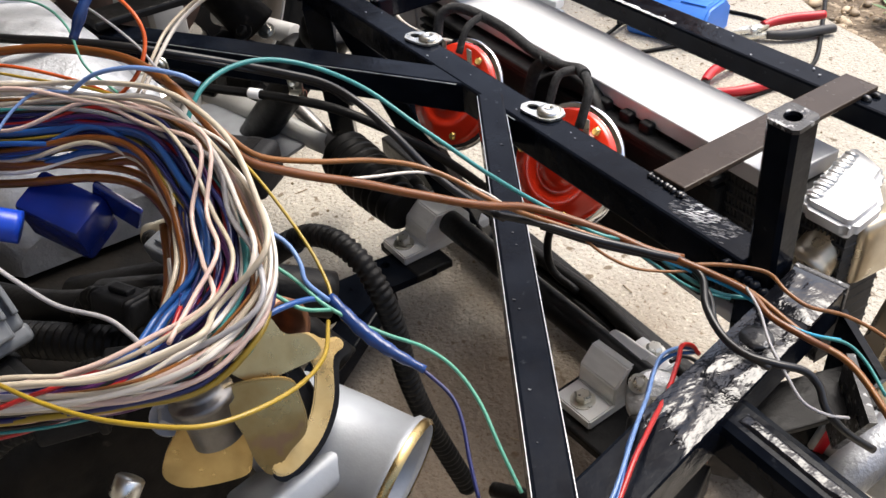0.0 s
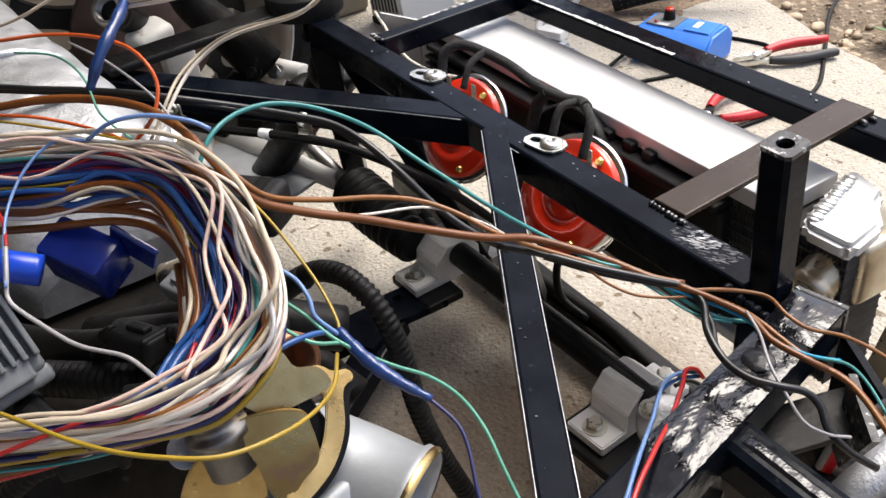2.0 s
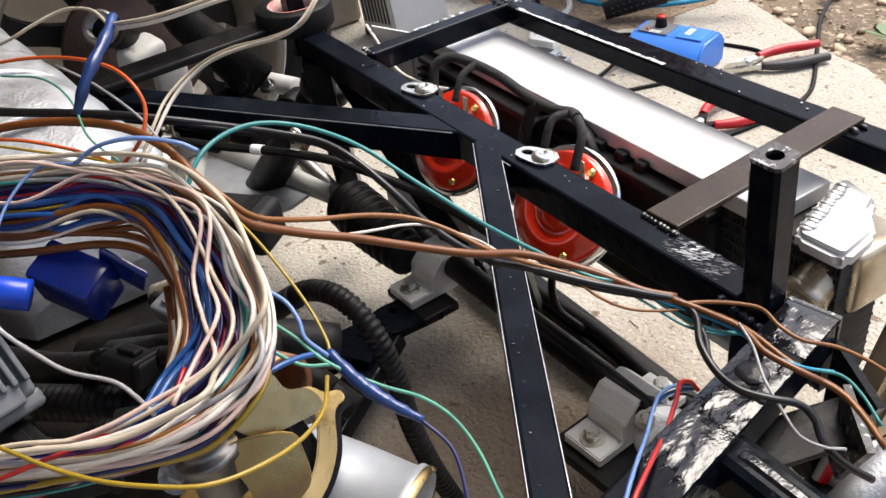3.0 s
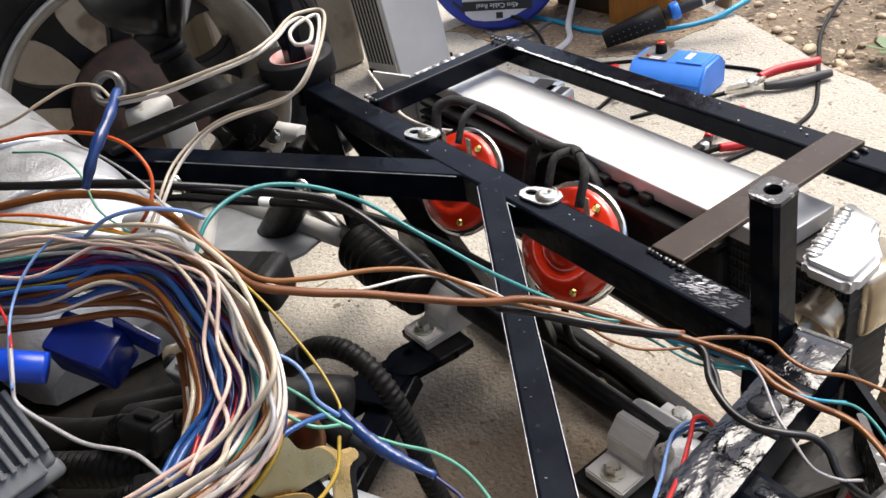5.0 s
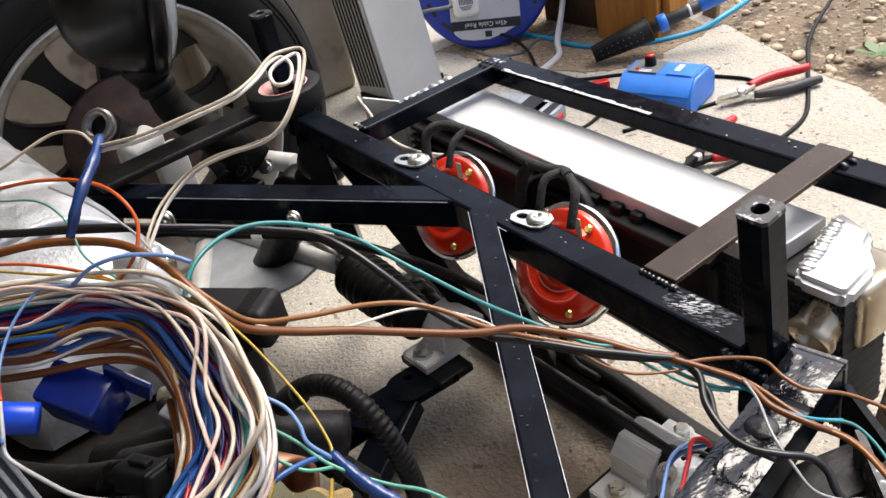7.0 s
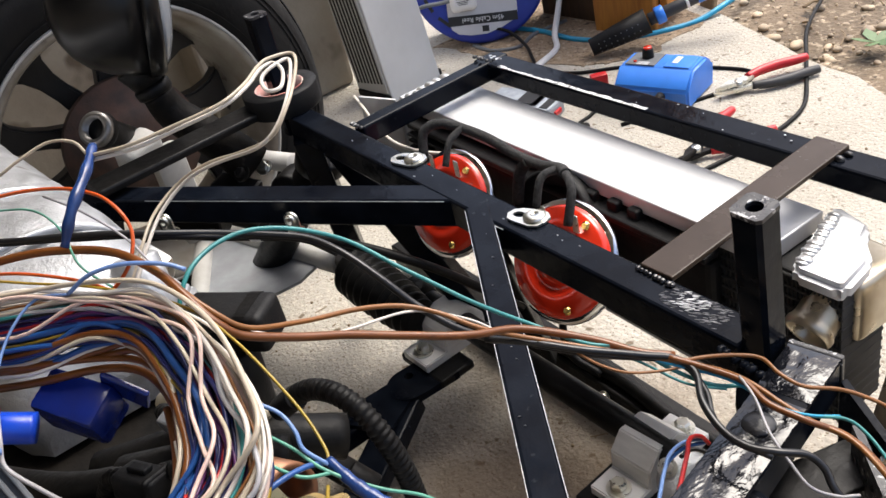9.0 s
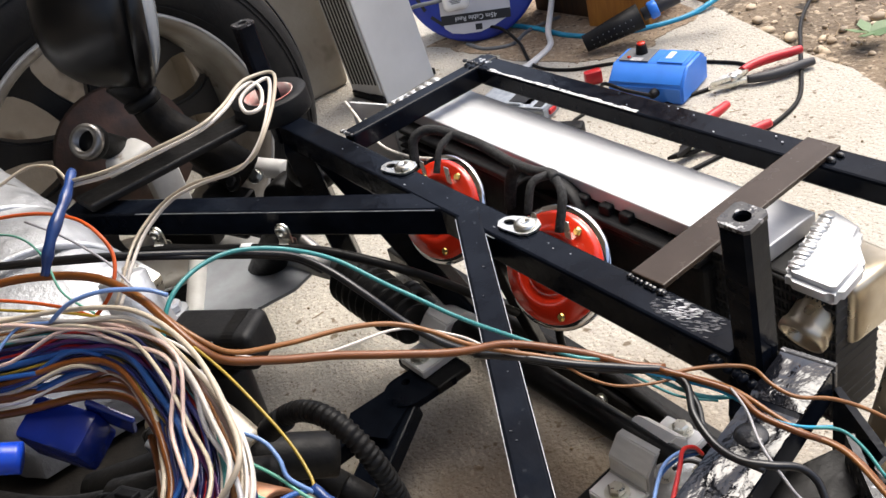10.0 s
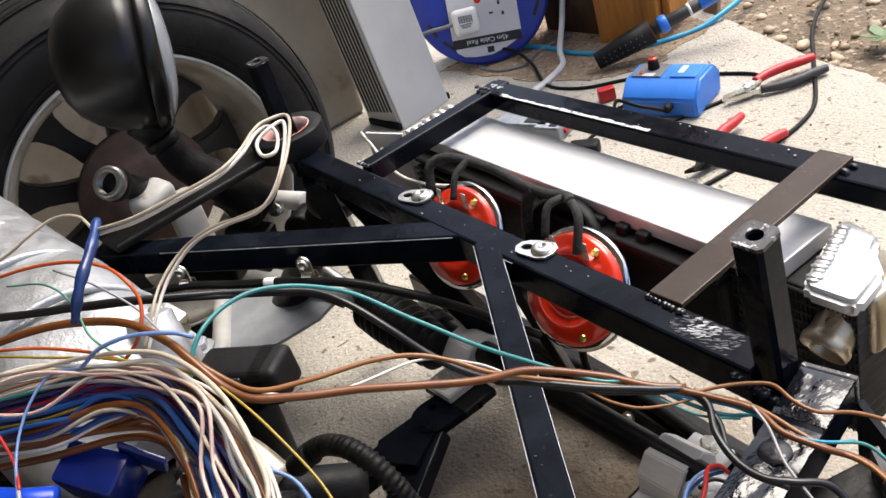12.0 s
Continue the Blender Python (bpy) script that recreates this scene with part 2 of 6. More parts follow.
DIRT = mix_stone("gritty_dirt", (0.33, 0.25, 0.165), (0.24, 0.17, 0.11), (0.07, 0.05, 0.035), (0.46, 0.38, 0.28), 0.95, 90, 1.0)
SOIL = mix_stone("dry_soil", (0.20, 0.15, 0.10), (0.13, 0.10, 0.07), (0.05, 0.04, 0.03), (0.38, 0.31, 0.22), 0.95, 70, 1.0)

WIRE_COLOURS = {
    "brown": (0.165, 0.052, 0.010), "white": (0.70, 0.65, 0.58), "pink": (0.68, 0.50, 0.43), "blue": (0.016, 0.078, 0.27),
    "navy": (0.012, 0.016, 0.09), "purple": (0.085, 0.018, 0.10), "red": (0.42, 0.02, 0.018), "orange": (0.56, 0.09, 0.015),
    "yellow": (0.33, 0.22, 0.02), "teal": (0.04, 0.25, 0.25), "green": (0.09, 0.31, 0.22), "black": (0.010, 0.010, 0.011), "grey": (0.36, 0.35, 0.36),
    "cream": (0.50, 0.43, 0.33), "skyblue": (0.14, 0.24, 0.48), "tan": (0.245, 0.098, 0.025), "magenta": (0.30, 0.02, 0.09), "cyan": (0.02, 0.33, 0.55)}
WIRE = {k: mat("wire_" + k, c, 0.33, color2=tuple(v * 0.8 for v in c), scale=40, bump=0.04, bump_scale=150) for k, c in WIRE_COLOURS.items()}


# ---- mesh helpers ----
def part(name, bm, material, parent=None, label=""):
    me = bpy.data.meshes.new(name)
    bmesh.ops.recalc_face_normals(bm, faces=bm.faces)
    bm.to_mesh(me)
    bm.free()
    me.materials.append(material)
    ob = new(name, me)
    ob.parent = parent
    return tagged(ob, label)


def thing(name, at, label, category, group="", kind=""):
    ob = new(name)
    ob.location = at
    ob.empty_display_size = 0.02
    bpy.context.view_layer.update()
    return tagged(ob, label, category, group, kind)


def under(ob, parent):
    """Keep the child's mesh where it was built in world coordinates."""
    ob.parent = parent
    top, at = parent, Vector((0, 0, 0))
    while top:
        at += top.location
        top = top.parent
    ob.data.transform(Matrix.Translation(-at))
    return ob


def put(name, bm, material, parent, label=""):
    return under(part(name, bm, material, None, label), parent)


def solo(name, bm, material, label, category, group="", kind=""):
    return tagged(part(name, bm, material), label, category, group, kind)


def smooth(bm, angle=35):
    for f in bm.faces:
        f.smooth = True
    for e in bm.edges:
        if len(e.link_faces) == 2 and e.calc_face_angle(0) > radians(angle):
            e.smooth = False
    return bm


def box(size, m=None, bevel=0.0, seg=2, bm=None):
    bm = bm or bmesh.new()
    got = bmesh.ops.create_cube(bm, size=1.0)["verts"]
    bmesh.ops.transform(bm, matrix=(m or Matrix()) @ Matrix.Diagonal((*size, 1)), verts=got)
    if bevel:
        edges = list({e for v in got for e in v.link_edges})
        bmesh.ops.bevel(bm, geom=edges, offset=bevel, segments=seg, affect='EDGES', profile=0.5)
    return bm


def axes(p, q, up=(0, 0, 1)):
    """A turn whose z runs from p to q, with x sideways and y near up; placed at p."""
    z = (Vector(q) - Vector(p)).normalized()
    x = Vector(up).cross(z)
    if x.length < 1e-4:
        x = Vector((1, 0, 0)).cross(z)
    if x.length < 1e-4:
        x = Vector((0, 1, 0))
    x.normalize()
    y = z.cross(x)
    m = Matrix((x, y, z)).transposed().to_4x4()
    m.translation = Vector(p)
    return m


def beam(p, q, w, h, bevel=0.002, bm=None, up=(0, 0, 1)):
    """A bar from p to q, w wide and h high, whose centre line is p to q."""
    d = (Vector(q) - Vector(p)).length
    return box((w, h, d), axes(p, q, up) @ Matrix.Translation((0, 0, d / 2)), bevel, 2, bm)


def lathe(profile, m=None, seg=32, bm=None, cap=True):
    """Rings of (radius, z) round the z axis of m."""
    bm = bm or bmesh.new()
    m = m or Matrix()
    rings = []
    for r, z in profile:
        rings.append([bm.verts.new(m @ Vector((max(r, 1e-5) * math.cos(2 * math.pi * i / seg), max(r, 1e-5) * math.sin(2 * math.pi * i / seg), z))) for i in range(seg)])
    for a, c in zip(rings, rings[1:]):
        for i in range(seg):
            bm.faces.new((a[i], a[(i + 1) % seg], c[(i + 1) % seg], c[i]))
    if cap:
        bm.faces.new(rings[0][::-1])
        bm.faces.new(rings[-1])
    return bm


def rod(p, q, r, r2=None, seg=20, bm=None):
    d = (Vector(q) - Vector(p)).length
    r2 = r if r2 is None else r2
    c = min(r, r2) * 0.12
    return lathe([(r - c, 0), (r, c), (r2, d - c), (r2 - c, d)], axes(p, q), seg, bm)


def glide(points, steps=6):
    """Catmull-Rom through the points."""
    ps = [Vector(p) for p in points]
    ps = [2 * ps[0] - ps[1]] + ps + [2 * ps[-1] - ps[-2]]
    out = []
    for a, b, c, d in zip(ps, ps[1:], ps[2:], ps[3:]):
        for i in range(steps):
            t = i / steps
            out.append(0.5 * (2 * b + (c - a) * t + (2 * a - 5 * b + 4 * c - d) * t * t + (3 * b - a - 3 * c + d) * t ** 3))
    return out + [ps[-2]]


def sweep(points, radius, seg=8, bm=None, ridge=0.0, pitch=0.0):
    """A round tube along the points; ridge and pitch give corrugations."""
    bm = bm or bmesh.new()
    if pitch:
        fine, left = [points[0]], 0.0
        for a, b in zip(points, points[1:]):
            n = max(1, round((b - a).length / (pitch / 4)))
            fine += [a.lerp(b, (i + 1) / n) for i in range(n)]
        points = fine
    rings, x = [], None
    run = 0.0
    for i, p in enumerate(points):
        z = (points[min(i + 1, len(points) - 1)] - points[max(i - 1, 0)])
        z = z.normalized() if z.length > 1e-9 else Vector((0, 0, 1))
        if x is None:
            x = z.orthogonal()
        x = (x - z * x.dot(z))
        x = x.normalized() if x.length > 1e-9 else z.orthogonal().normalized()
        y = z.cross(x)
        if i:
            run += (p - points[i - 1]).length
        r = radius(i / (len(points) - 1)) if callable(radius) else radius
        if pitch:
            r += ridge * (1 if math.sin(2 * math.pi * run / pitch) > 0 else 0)
        rings.append([bm.verts.new(p + r * (math.cos(2 * math.pi * k / seg) * x + math.sin(2 * math.pi * k / seg) * y)) for k in range(seg)])
    for a, c in zip(rings, rings[1:]):
        for k in range(seg):
            bm.faces.new((a[k], a[(k + 1) % seg], c[(k + 1) % seg], c[k])).smooth = True
    bm.faces.new(rings[0][::-1])
    bm.faces.new(rings[-1])
    return bm


def plate(outline, thick, m=None, bevel=0.0, holes=()):
    """A flat plate from an outline in x and y, thick in z."""
    bm = bmesh.new()
    m = m or Matrix()
    loops = []
    for ring in (outline, *holes):
        vs = [bm.verts.new((x, y, 0)) for x, y in ring]
        loops += [bm.edges.new((vs[i], vs[(i + 1) % len(vs)])) for i in range(len(vs))]
    bmesh.ops.triangle_fill(bm, use_beauty=True, use_dissolve=False, edges=loops)
    got = bmesh.ops.extrude_face_region(bm, geom=list(bm.faces))
    bmesh.ops.translate(bm, vec=(0, 0, thick), verts=[v for v in got["geom"] if isinstance(v, bmesh.types.BMVert)])
    bmesh.ops.transform(bm, matrix=m, verts=bm.verts)
    return bm


def ring_points(cx, cy, r, n=20, a0=0.0, a1=360.0):
    full = abs(a1 - a0) >= 360
    return [(cx + r * math.cos(radians(a0 + (a1 - a0) * i / (n if full else n - 1))), cy + r * math.sin(radians(a0 + (a1 - a0) * i / (n if full else n - 1)))) for i in range(n)]


def hexbolt(parent, at, way, r=0.006, material=None, washer=True, name="bolt"):
    """A hexagon head with its washer, on a face at 'at' that looks along 'way'."""
    m = axes(at, Vector(at) + Vector(way))
    bm = lathe([(r * 0.86, 0.0015), (r, 0.003), (r, r), (r * 0.8, r * 1.25)], m, 6)
    if washer:
        lathe([(r * 1.5, 0), (r * 1.5, 0.0015)], m, 20, bm)
    return put(name, bm, material or ZINC, parent)


# ---- setting ----
def ground_height(x, y):
    """Soil lies beyond the slab's far edge, a little lower and uneven."""
    return GZ - 0.022 + 0.012 * noise.noise(Vector((x * 6, y * 6, 0))) + 0.006 * noise.noise(Vector((x * 25, y * 25, 3)))


bm = bmesh.new()
xs = [-400, -60, -12] + [-3 + 0.06 * i for i in range(101)] + [12, 60, 400]
ys = [-400, -60, -12, -3, -1, 0] + [0.3 + 0.05 * i for i in range(60)] + [12, 60, 400]
grid = [[bm.verts.new((x, y, ground_height(x, y))) for y in ys] for x in xs]
for i in range(len(xs) - 1):
    for j in range(len(ys) - 1):
        bm.faces.new((grid[i][j], grid[i + 1][j], grid[i + 1][j + 1], grid[i][j + 1])).smooth = True
solo("ground", bm, SOIL, "dry brown soil with grit round the slab", "ground", kind="structure")

# the concrete slab, with a broken far edge
bm = bmesh.new()
edge = []
n = 90
for i in range(n + 1):
    x = -2.6 + 5.2 * i / n
    y = 1.02 - 0.36 * (x + 0.62) + 0.018 * noise.noise(Vector((x * 9, 0, 5))) + 0.008 * noise.noise(Vector((x * 40, 0, 9)))
    edge.append((x, min(y, 2.4)))
outline = edge + [(2.6, -3.0), (-2.6, -3.0)]
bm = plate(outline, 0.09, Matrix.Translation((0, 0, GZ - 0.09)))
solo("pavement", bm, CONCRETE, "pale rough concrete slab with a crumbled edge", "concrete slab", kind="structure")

# the wall of the building behind the wheel
bm = box((0.12, 1.55, 2.4), Matrix.Translation((-1.28, -0.32, GZ + 1.2)), 0.006)
solo("wall_west", bm, WALL, "weathered brown rendered wall beside the slab", "wall", kind="structure")
bm = box((0.13, 0.30, 2.4), Matrix.Translation((-1.185, 0.315, GZ + 1.2)), 0.012, 3)
solo("wall_pier", bm, WALL, "weathered rendered pier at the end of the wall", "wall", kind="structure")
# unseen wall added behind the camera, blocks sky from that side
bm = box((6.0, 0.2, 2.8), Matrix.Translation((0, -2.6, GZ + 1.4)), 0.01)
solo("wall_south", bm, WALL, "unseen plain wall added to close the place behind the car", "wall", kind="structure")
# unseen slab added overhead to cut sky light on the engine end
bm = box((4.3, 2.75, 0.16), Matrix.Translation((-0.85, -1.225, GZ + 2.25)), 0.01)
solo("ceiling", bm, WALL, "unseen plain ceiling added to shade the engine end", "ceiling", kind="structure")
# unseen wall, added to keep light out from the left rear
bm = box((0.2, 1.40, 2.17), Matrix.Translation((-1.45, -1.80, GZ + 1.085)), 0.01)
solo("wall_corner", bm, WALL, "unseen plain wall added to darken the left rear", "wall", kind="structure")

# two unseen low walls, added to stop low light reaching the ground
bm = box((0.08, 1.70, 0.52), Matrix.Translation((0.90, -0.75, GZ + 0.26)), 0.01)
solo("wall_low_east", bm, WALL, "unseen low wall added beside the car to block low light", "wall", kind="structure")
bm = box((1.80, 0.08, 0.52), Matrix.Translation((-0.04, -0.90, GZ + 0.26)), 0.01)
solo("wall_low_south", bm, WALL, "unseen low wall added behind the engine to block low light", "wall", kind="structure")

# ---- chassis ----
W = 0.025
chassis = thing("chassis_frame", (-0.02, 0.0, GZ), "glossy black painted welded square-tube chassis front end", "car chassis")
MID = TOP - W / 2


def tube(name, p, q, w=W, h=W, material=PAINT, label="", bevel=0.0022):
    return put(name, beam(p, q, w, h, bevel), material, chassis, label)


tube("cross_tube", (-0.335, 0.0132, MID), (0.215, 0.0132, MID), label="glossy black cross tube with scraped paint")
tube("brace_tube", (-0.385, -0.205, MID - 0.0005), (-0.055, 0.0155, MID - 0.0005))
tube("diagonal_tube", (-0.030, 0.008, MID + 0.0006), (0.330, -0.210, MID + 0.0006), w=0.0195)
tube("side_tube", (0.2465, 0.0235, MID), (0.2970, -0.2230, MID), w=0.0285, label="black tube end with rough glossy brushed paint")
tube("outrigger_tube", (0.272, -0.0765, MID - 0.006), (0.540, -0.0740, MID - 0.012), w=0.0235, h=0.025, bevel=0.0055)
tube("front_end_tube", (-0.2455, 0.032, MID + 0.002), (-0.2475, 0.214, MID + 0.002), w=0.018, h=0.020)
tube("front_tube", (-0.262, 0.1985, MID + 0.002), (0.198, 0.1985, MID + 0.006), w=0.026, h=0.018)
tube("upper_brace", (-0.348, -0.196, TOP + 0.010), (-0.372, 0.010, TOP + 0.004), w=0.036, h=0.008, material=SATIN, label="flat black steel strap with drilled holes")
# thin bright strips that paint the highlights along the tube corners
for p, q in (((-0.300, -0.1665, TOP + 0.0005), (-0.056, -0.0040, TOP + 0.0005)), ((0.006, -0.0030, TOP + 0.001), (0.300, -0.1810, TOP + 0.001)),
             ((-0.030, -0.0030, TOP + 0.001), (0.300, -0.2030, TOP + 0.001)), ((0.000, -0.0006, TOP - 0.001), (0.012, -0.0006, TOP - 0.001))):
    put("ground_edge", beam(p, q, 0.00038, 0.00045, 0), EDGE, chassis, "thin bright strip painting the tube edge's highlight")


def post(at, height, lean=(0, 0)):
    """An upright square post with a threaded hole in its chipped cap."""
    x, y, z = at
    s, c = 0.0092, 0.0068
    sq = [(-c, -s), (c, -s), (s, -c), (s, c), (c, s), (-c, s), (-s, c), (-s, -c)]
    m = pose(x, y, z, lean[0], lean[1], 2)
    bm = plate(sq, height, m, holes=(ring_points(0, 0, 0.0042, 18),))
    p = put("post", bm, PAINT, chassis, "upright black post with a threaded hole")
    cap = plate([(v * 1.03, w * 1.03) for v, w in sq], 0.0025, m @ Matrix.Translation((0, 0, height)), holes=(ring_points(0, 0, 0.0046, 18),))
    put("cap", cap, WEAR, p, "chipped bare and black cap")
    return p


post((0.2210, 0.0155, TOP - 0.012), 0.1020, (4.9, 1.3))
post((-0.362, 0.014, TOP - 0.03), 0.126)

# flat bar across to the front tube
put("flat_bar", beam((0.136, 0.0225, TOP + 0.0025), (0.1315, 0.2095, TOP + 0.0040), 0.026, 0.004, 0.0008), BRONZE, chassis, "flat bar of dark brown lacquered steel")


def weld_run(p, q, n, r, material, parent, name="weld_bead", squash=0.6):
    p, q = Vector(p), Vector(q)
    for i in range(n):
        c = p.lerp(q, (i + 0.5 + random.uniform(-0.22, 0.22)) / n) + Vector((random.uniform(-0.15, 0.15) * r, random.uniform(-0.15, 0.15) * r, 0))
        bm = bmesh.new()
        bmesh.ops.create_icosphere(bm, subdivisions=2, radius=r * random.uniform(0.85, 1.25))
        bmesh.ops.transform(bm, matrix=axes(c, c + (q - p).normalized()) @ pose(0, 0, 0, 25, 0, 0) @ Matrix.Diagonal((1, squash, 0.75, 1)), verts=bm.verts)
        put(name, smooth(bm, 60), material, parent)


weld_run((0.120, 0.0215, TOP + 0.001), (0.153, 0.0205, TOP + 0.001), 9, 0.0030, DAUB, chassis, squash=0.45)
weld_run((0.206, -0.006, TOP), (0.241, -0.010, TOP), 6, 0.0032, PAINT, chassis)
weld_run((-0.256, 0.030, TOP), (-0.234, 0.031, TOP), 4, 0.0028, WEAR, chassis)
weld_run((-0.262, 0.186, TOP + 0.003), (-0.236, 0.186, TOP + 0.003), 4, 0.0024, WEAR, chassis)
weld_run((0.146, 0.190, TOP + 0.003), (0.150, 0.205, TOP + 0.003), 2, 0.0034, WEAR, chassis)
weld_run((0.2740, -0.0630, TOP - 0.003), (0.2790, -0.0900, TOP - 0.003), 6, 0.0042, DAUB, chassis)


def lug(x, y, turn):
    """A washer-like lug with a slot and a dome-head bolt, on the cross tube."""
    m = pose(x, y, TOP + 0.0006, 0, 0, turn)
    hole = [(-0.0090 + a * 1.25, -0.0012 + b * 0.85) for a, b in ring_points(0, 0, 0.0042, 14)]
    out = [(-0.0185, -0.0030), (-0.0150, -0.0085), (-0.0090, -0.0100), (0.0060, -0.0108), (0.0120, -0.0085), (0.0150, -0.0020), (0.0145, 0.0050), (0.0090, 0.0095), (0.0010, 0.0100), (-0.0120, 0.0065), (-0.0170, 0.0030)]
    lg = put("lug", plate(out, 0.0018, m, holes=(hole,)), ZINC, chassis, "zinc-plated slotted lug")
    put("dome_bolt", smooth(lathe([(0.0085, 0), (0.0085, 0.0012), (0.006, 0.0026), (0.0022, 0.0034), (0.0016, 0.0022), (0.0002, 0.0021)], m @ Matrix.Translation((0.004, 0, 0.0022)), 24)), ZINC, lg)


lug(-0.137, 0.020, 18)
lug(0.019, 0.020, 12)

# lower chassis and steering-rack supports
def rounded_tip(x, y, r_):
    """An outline whose end towards -y is a half round."""
    return ring_points(x, y, r_, 16, 180, 360) + [(x + r_ * 1.1, y + 0.045), (x - r_ * 0.9, y + 0.045)]


tube("lower_front_rail", (-0.470, 0.150, 0.195), (0.190, 0.136, 0.195), w=0.034, h=0.03, material=SATIN)
tube("upright_strut", (-0.275, 0.016, 0.487), (-0.190, 0.100, 0.220), w=0.026, h=0.026)
tube("upright_strut", (-0.150, 0.075, 0.44), (-0.115, 0.110, 0.225), w=0.022, h=0.01, material=SATIN)
tube("rack_support", (-0.190, -0.025, 0.2300), (-0.196, -0.230, 0.2200), w=0.028, h=0.022)
tube("rack_support", (-0.180, -0.030, 0.2295), (-0.085, -0.200, 0.1950), w=0.034, h=0.022)
put("rack_support_plate", plate(rounded_tip(-0.186, -0.022, 0.024), 0.0085, Matrix.Translation((0, 0, 0.2340)), holes=(ring_points(-0.196, -0.016, 0.0048, 14),)), PAINT, chassis, "black plate with a rounded tip and a slot")
put("rack_support_web", plate([(-0.204, -0.030), (-0.168, -0.030), (-0.146, -0.074), (-0.186, -0.098), (-0.206, -0.080)], 0.0055, Matrix.Translation((0, 0, 0.2360))), PAINT, chassis)
tube("rack_plate", (-0.232, 0.020, 0.2385), (-0.160, 0.022, 0.2385), w=0.044, h=0.010, material=SATIN)
tube("rack_plate", (0.035, 0.040, 0.2305), (0.150, 0.048, 0.2305), w=0.085, h=0.010, material=SATIN)
tube("lower_side_tube", (0.165, 0.05, 0.235), (0.280, -0.20, 0.230), w=0.03, h=0.03, material=SATIN)
tube("upright_strut", (0.230, 0.0, 0.48), (0.165, 0.09, 0.215), w=0.026, h=0.026)
tube("upright_strut", (-0.325, 0.010, 0.480), (-0.410, 0.06, 0.230), w=0.026, h=0.026)

# ---- steering rack ----
rack = thing("steering_rack", (-0.05, 0.03, 0.27), "black steering rack in two milled aluminium clamps", "steering rack")
RA, RB = Vector((-0.245, 0.054, 0.274)), Vector((0.120, 0.067, 0.266))
put("rack_tube", smooth(rod(RA, RB, 0.0130)), SATIN, rack)
put("rack_boot_end", smooth(rod(RA + Vector((-0.005, 0, 0)), RA + Vector((-0.03, 0, 0.001)), 0.0165)), RUBBER, rack)
bpts = [Vector((-0.219, 0.026, 0.278)).lerp(Vector((-0.348, 0.022, 0.290)), i / 24) for i in range(25)]
put("rubber_boot", sweep(bpts, lambda t: 0.0165 + 0.0085 * math.sin(min(t, 0.9) * 2.2), 24, None, 0.0060, 0.0130), RUBBER, rack, "ribbed black rubber boot")
put("tie_rod", smooth(rod((-0.348, 0.022, 0.290), (-0.580, 0.010, 0.330), 0.0085)), STEEL, rack)
put("hose_clip", smooth(lathe([(0.0185, -0.004), (0.0185, 0.004), (0.0172, 0.004), (0.0172, -0.004)], axes(RA + Vector((-0.026, 0, 0)), RA + Vector((-0.06, 0, 0.002))), 28, cap=False)), SATIN, rack)


def clamp(cx, cy, cz, turn):
    """A saddle clamp: bolted feet and a chamfered arch over the rack."""
    m = pose(cx, cy, cz, 0, 0, turn)
    prof = [(-0.056, 0), (0.052, 0), (0.052, 0.010), (0.027, 0.010), (0.027, 0.028), (0.013, 0.043), (-0.013, 0.043), (-0.027, 0.028), (-0.028, 0.010), (-0.056, 0.010)]
    bm = plate(prof, 0.042, m @ pose(-0.021, 0, 0, 90, 0, 90))
    bmesh.ops.bevel(bm, geom=[e for e in bm.edges if len(e.link_faces) == 2 and e.calc_face_angle(0) > 0.3], offset=0.0012, segments=2, affect='EDGES')
    c = put("clamp", bm, MILLED, rack, "milled aluminium saddle clamp")
    for s in (-1, 1):
        at = m @ Vector((0.0, s * 0.043, 0.010))
        hexbolt(c, at[:], (0, 0, 1), 0.0072)


clamp(-0.203, 0.054, 0.244, 2)
clamp(0.064, 0.066, 0.236, 4)

# ---- radiator ----
radiator = thing("radiator", (-0.08, 0.15, 0.33), "polished aluminium radiator with welded cast end tanks", "radiator")
RZ, RT = 0.470, -1.2
top = put("top_plate", box((0.470, 0.062, 0.014), pose(-0.088, 0.1505, RZ - 0.007, 0, 0, RT), 0.0012, 2), ALU, radiator, "bright brushed aluminium top plate")
put("core", box((0.520, 0.044, 0.118), pose(-0.060, 0.1505, RZ - 0.075, 0, 0, RT), 0.002), FIN, radiator, "black core of fine fins")
for i in range(13):
    put("core_tube", box((0.522, 0.0485, 0.0030), pose(-0.060, 0.1505, RZ - 0.020 - 0.0090 * i, 0, 0, RT), 0.0008, 1), FIN, radiator)
for i in range(150):
    if i == 0:
        fin_bm = bmesh.new()
    x = -0.315 + 0.515 * i / 149
    box((0.0008, 0.0465, 0.112), pose(x, 0.1505 - (x + 0.08) * 0.021, RZ - 0.076, 0, 0, RT), 0, 1, fin_bm)
tagged(put("fin_pack", fin_bm, FIN, radiator), kind="stuff")
put("bottom_plate", box((0.470, 0.062, 0.010), pose(-0.088, 0.1505, RZ - 0.138, 0, 0, RT), 0.002), ALU, radiator)
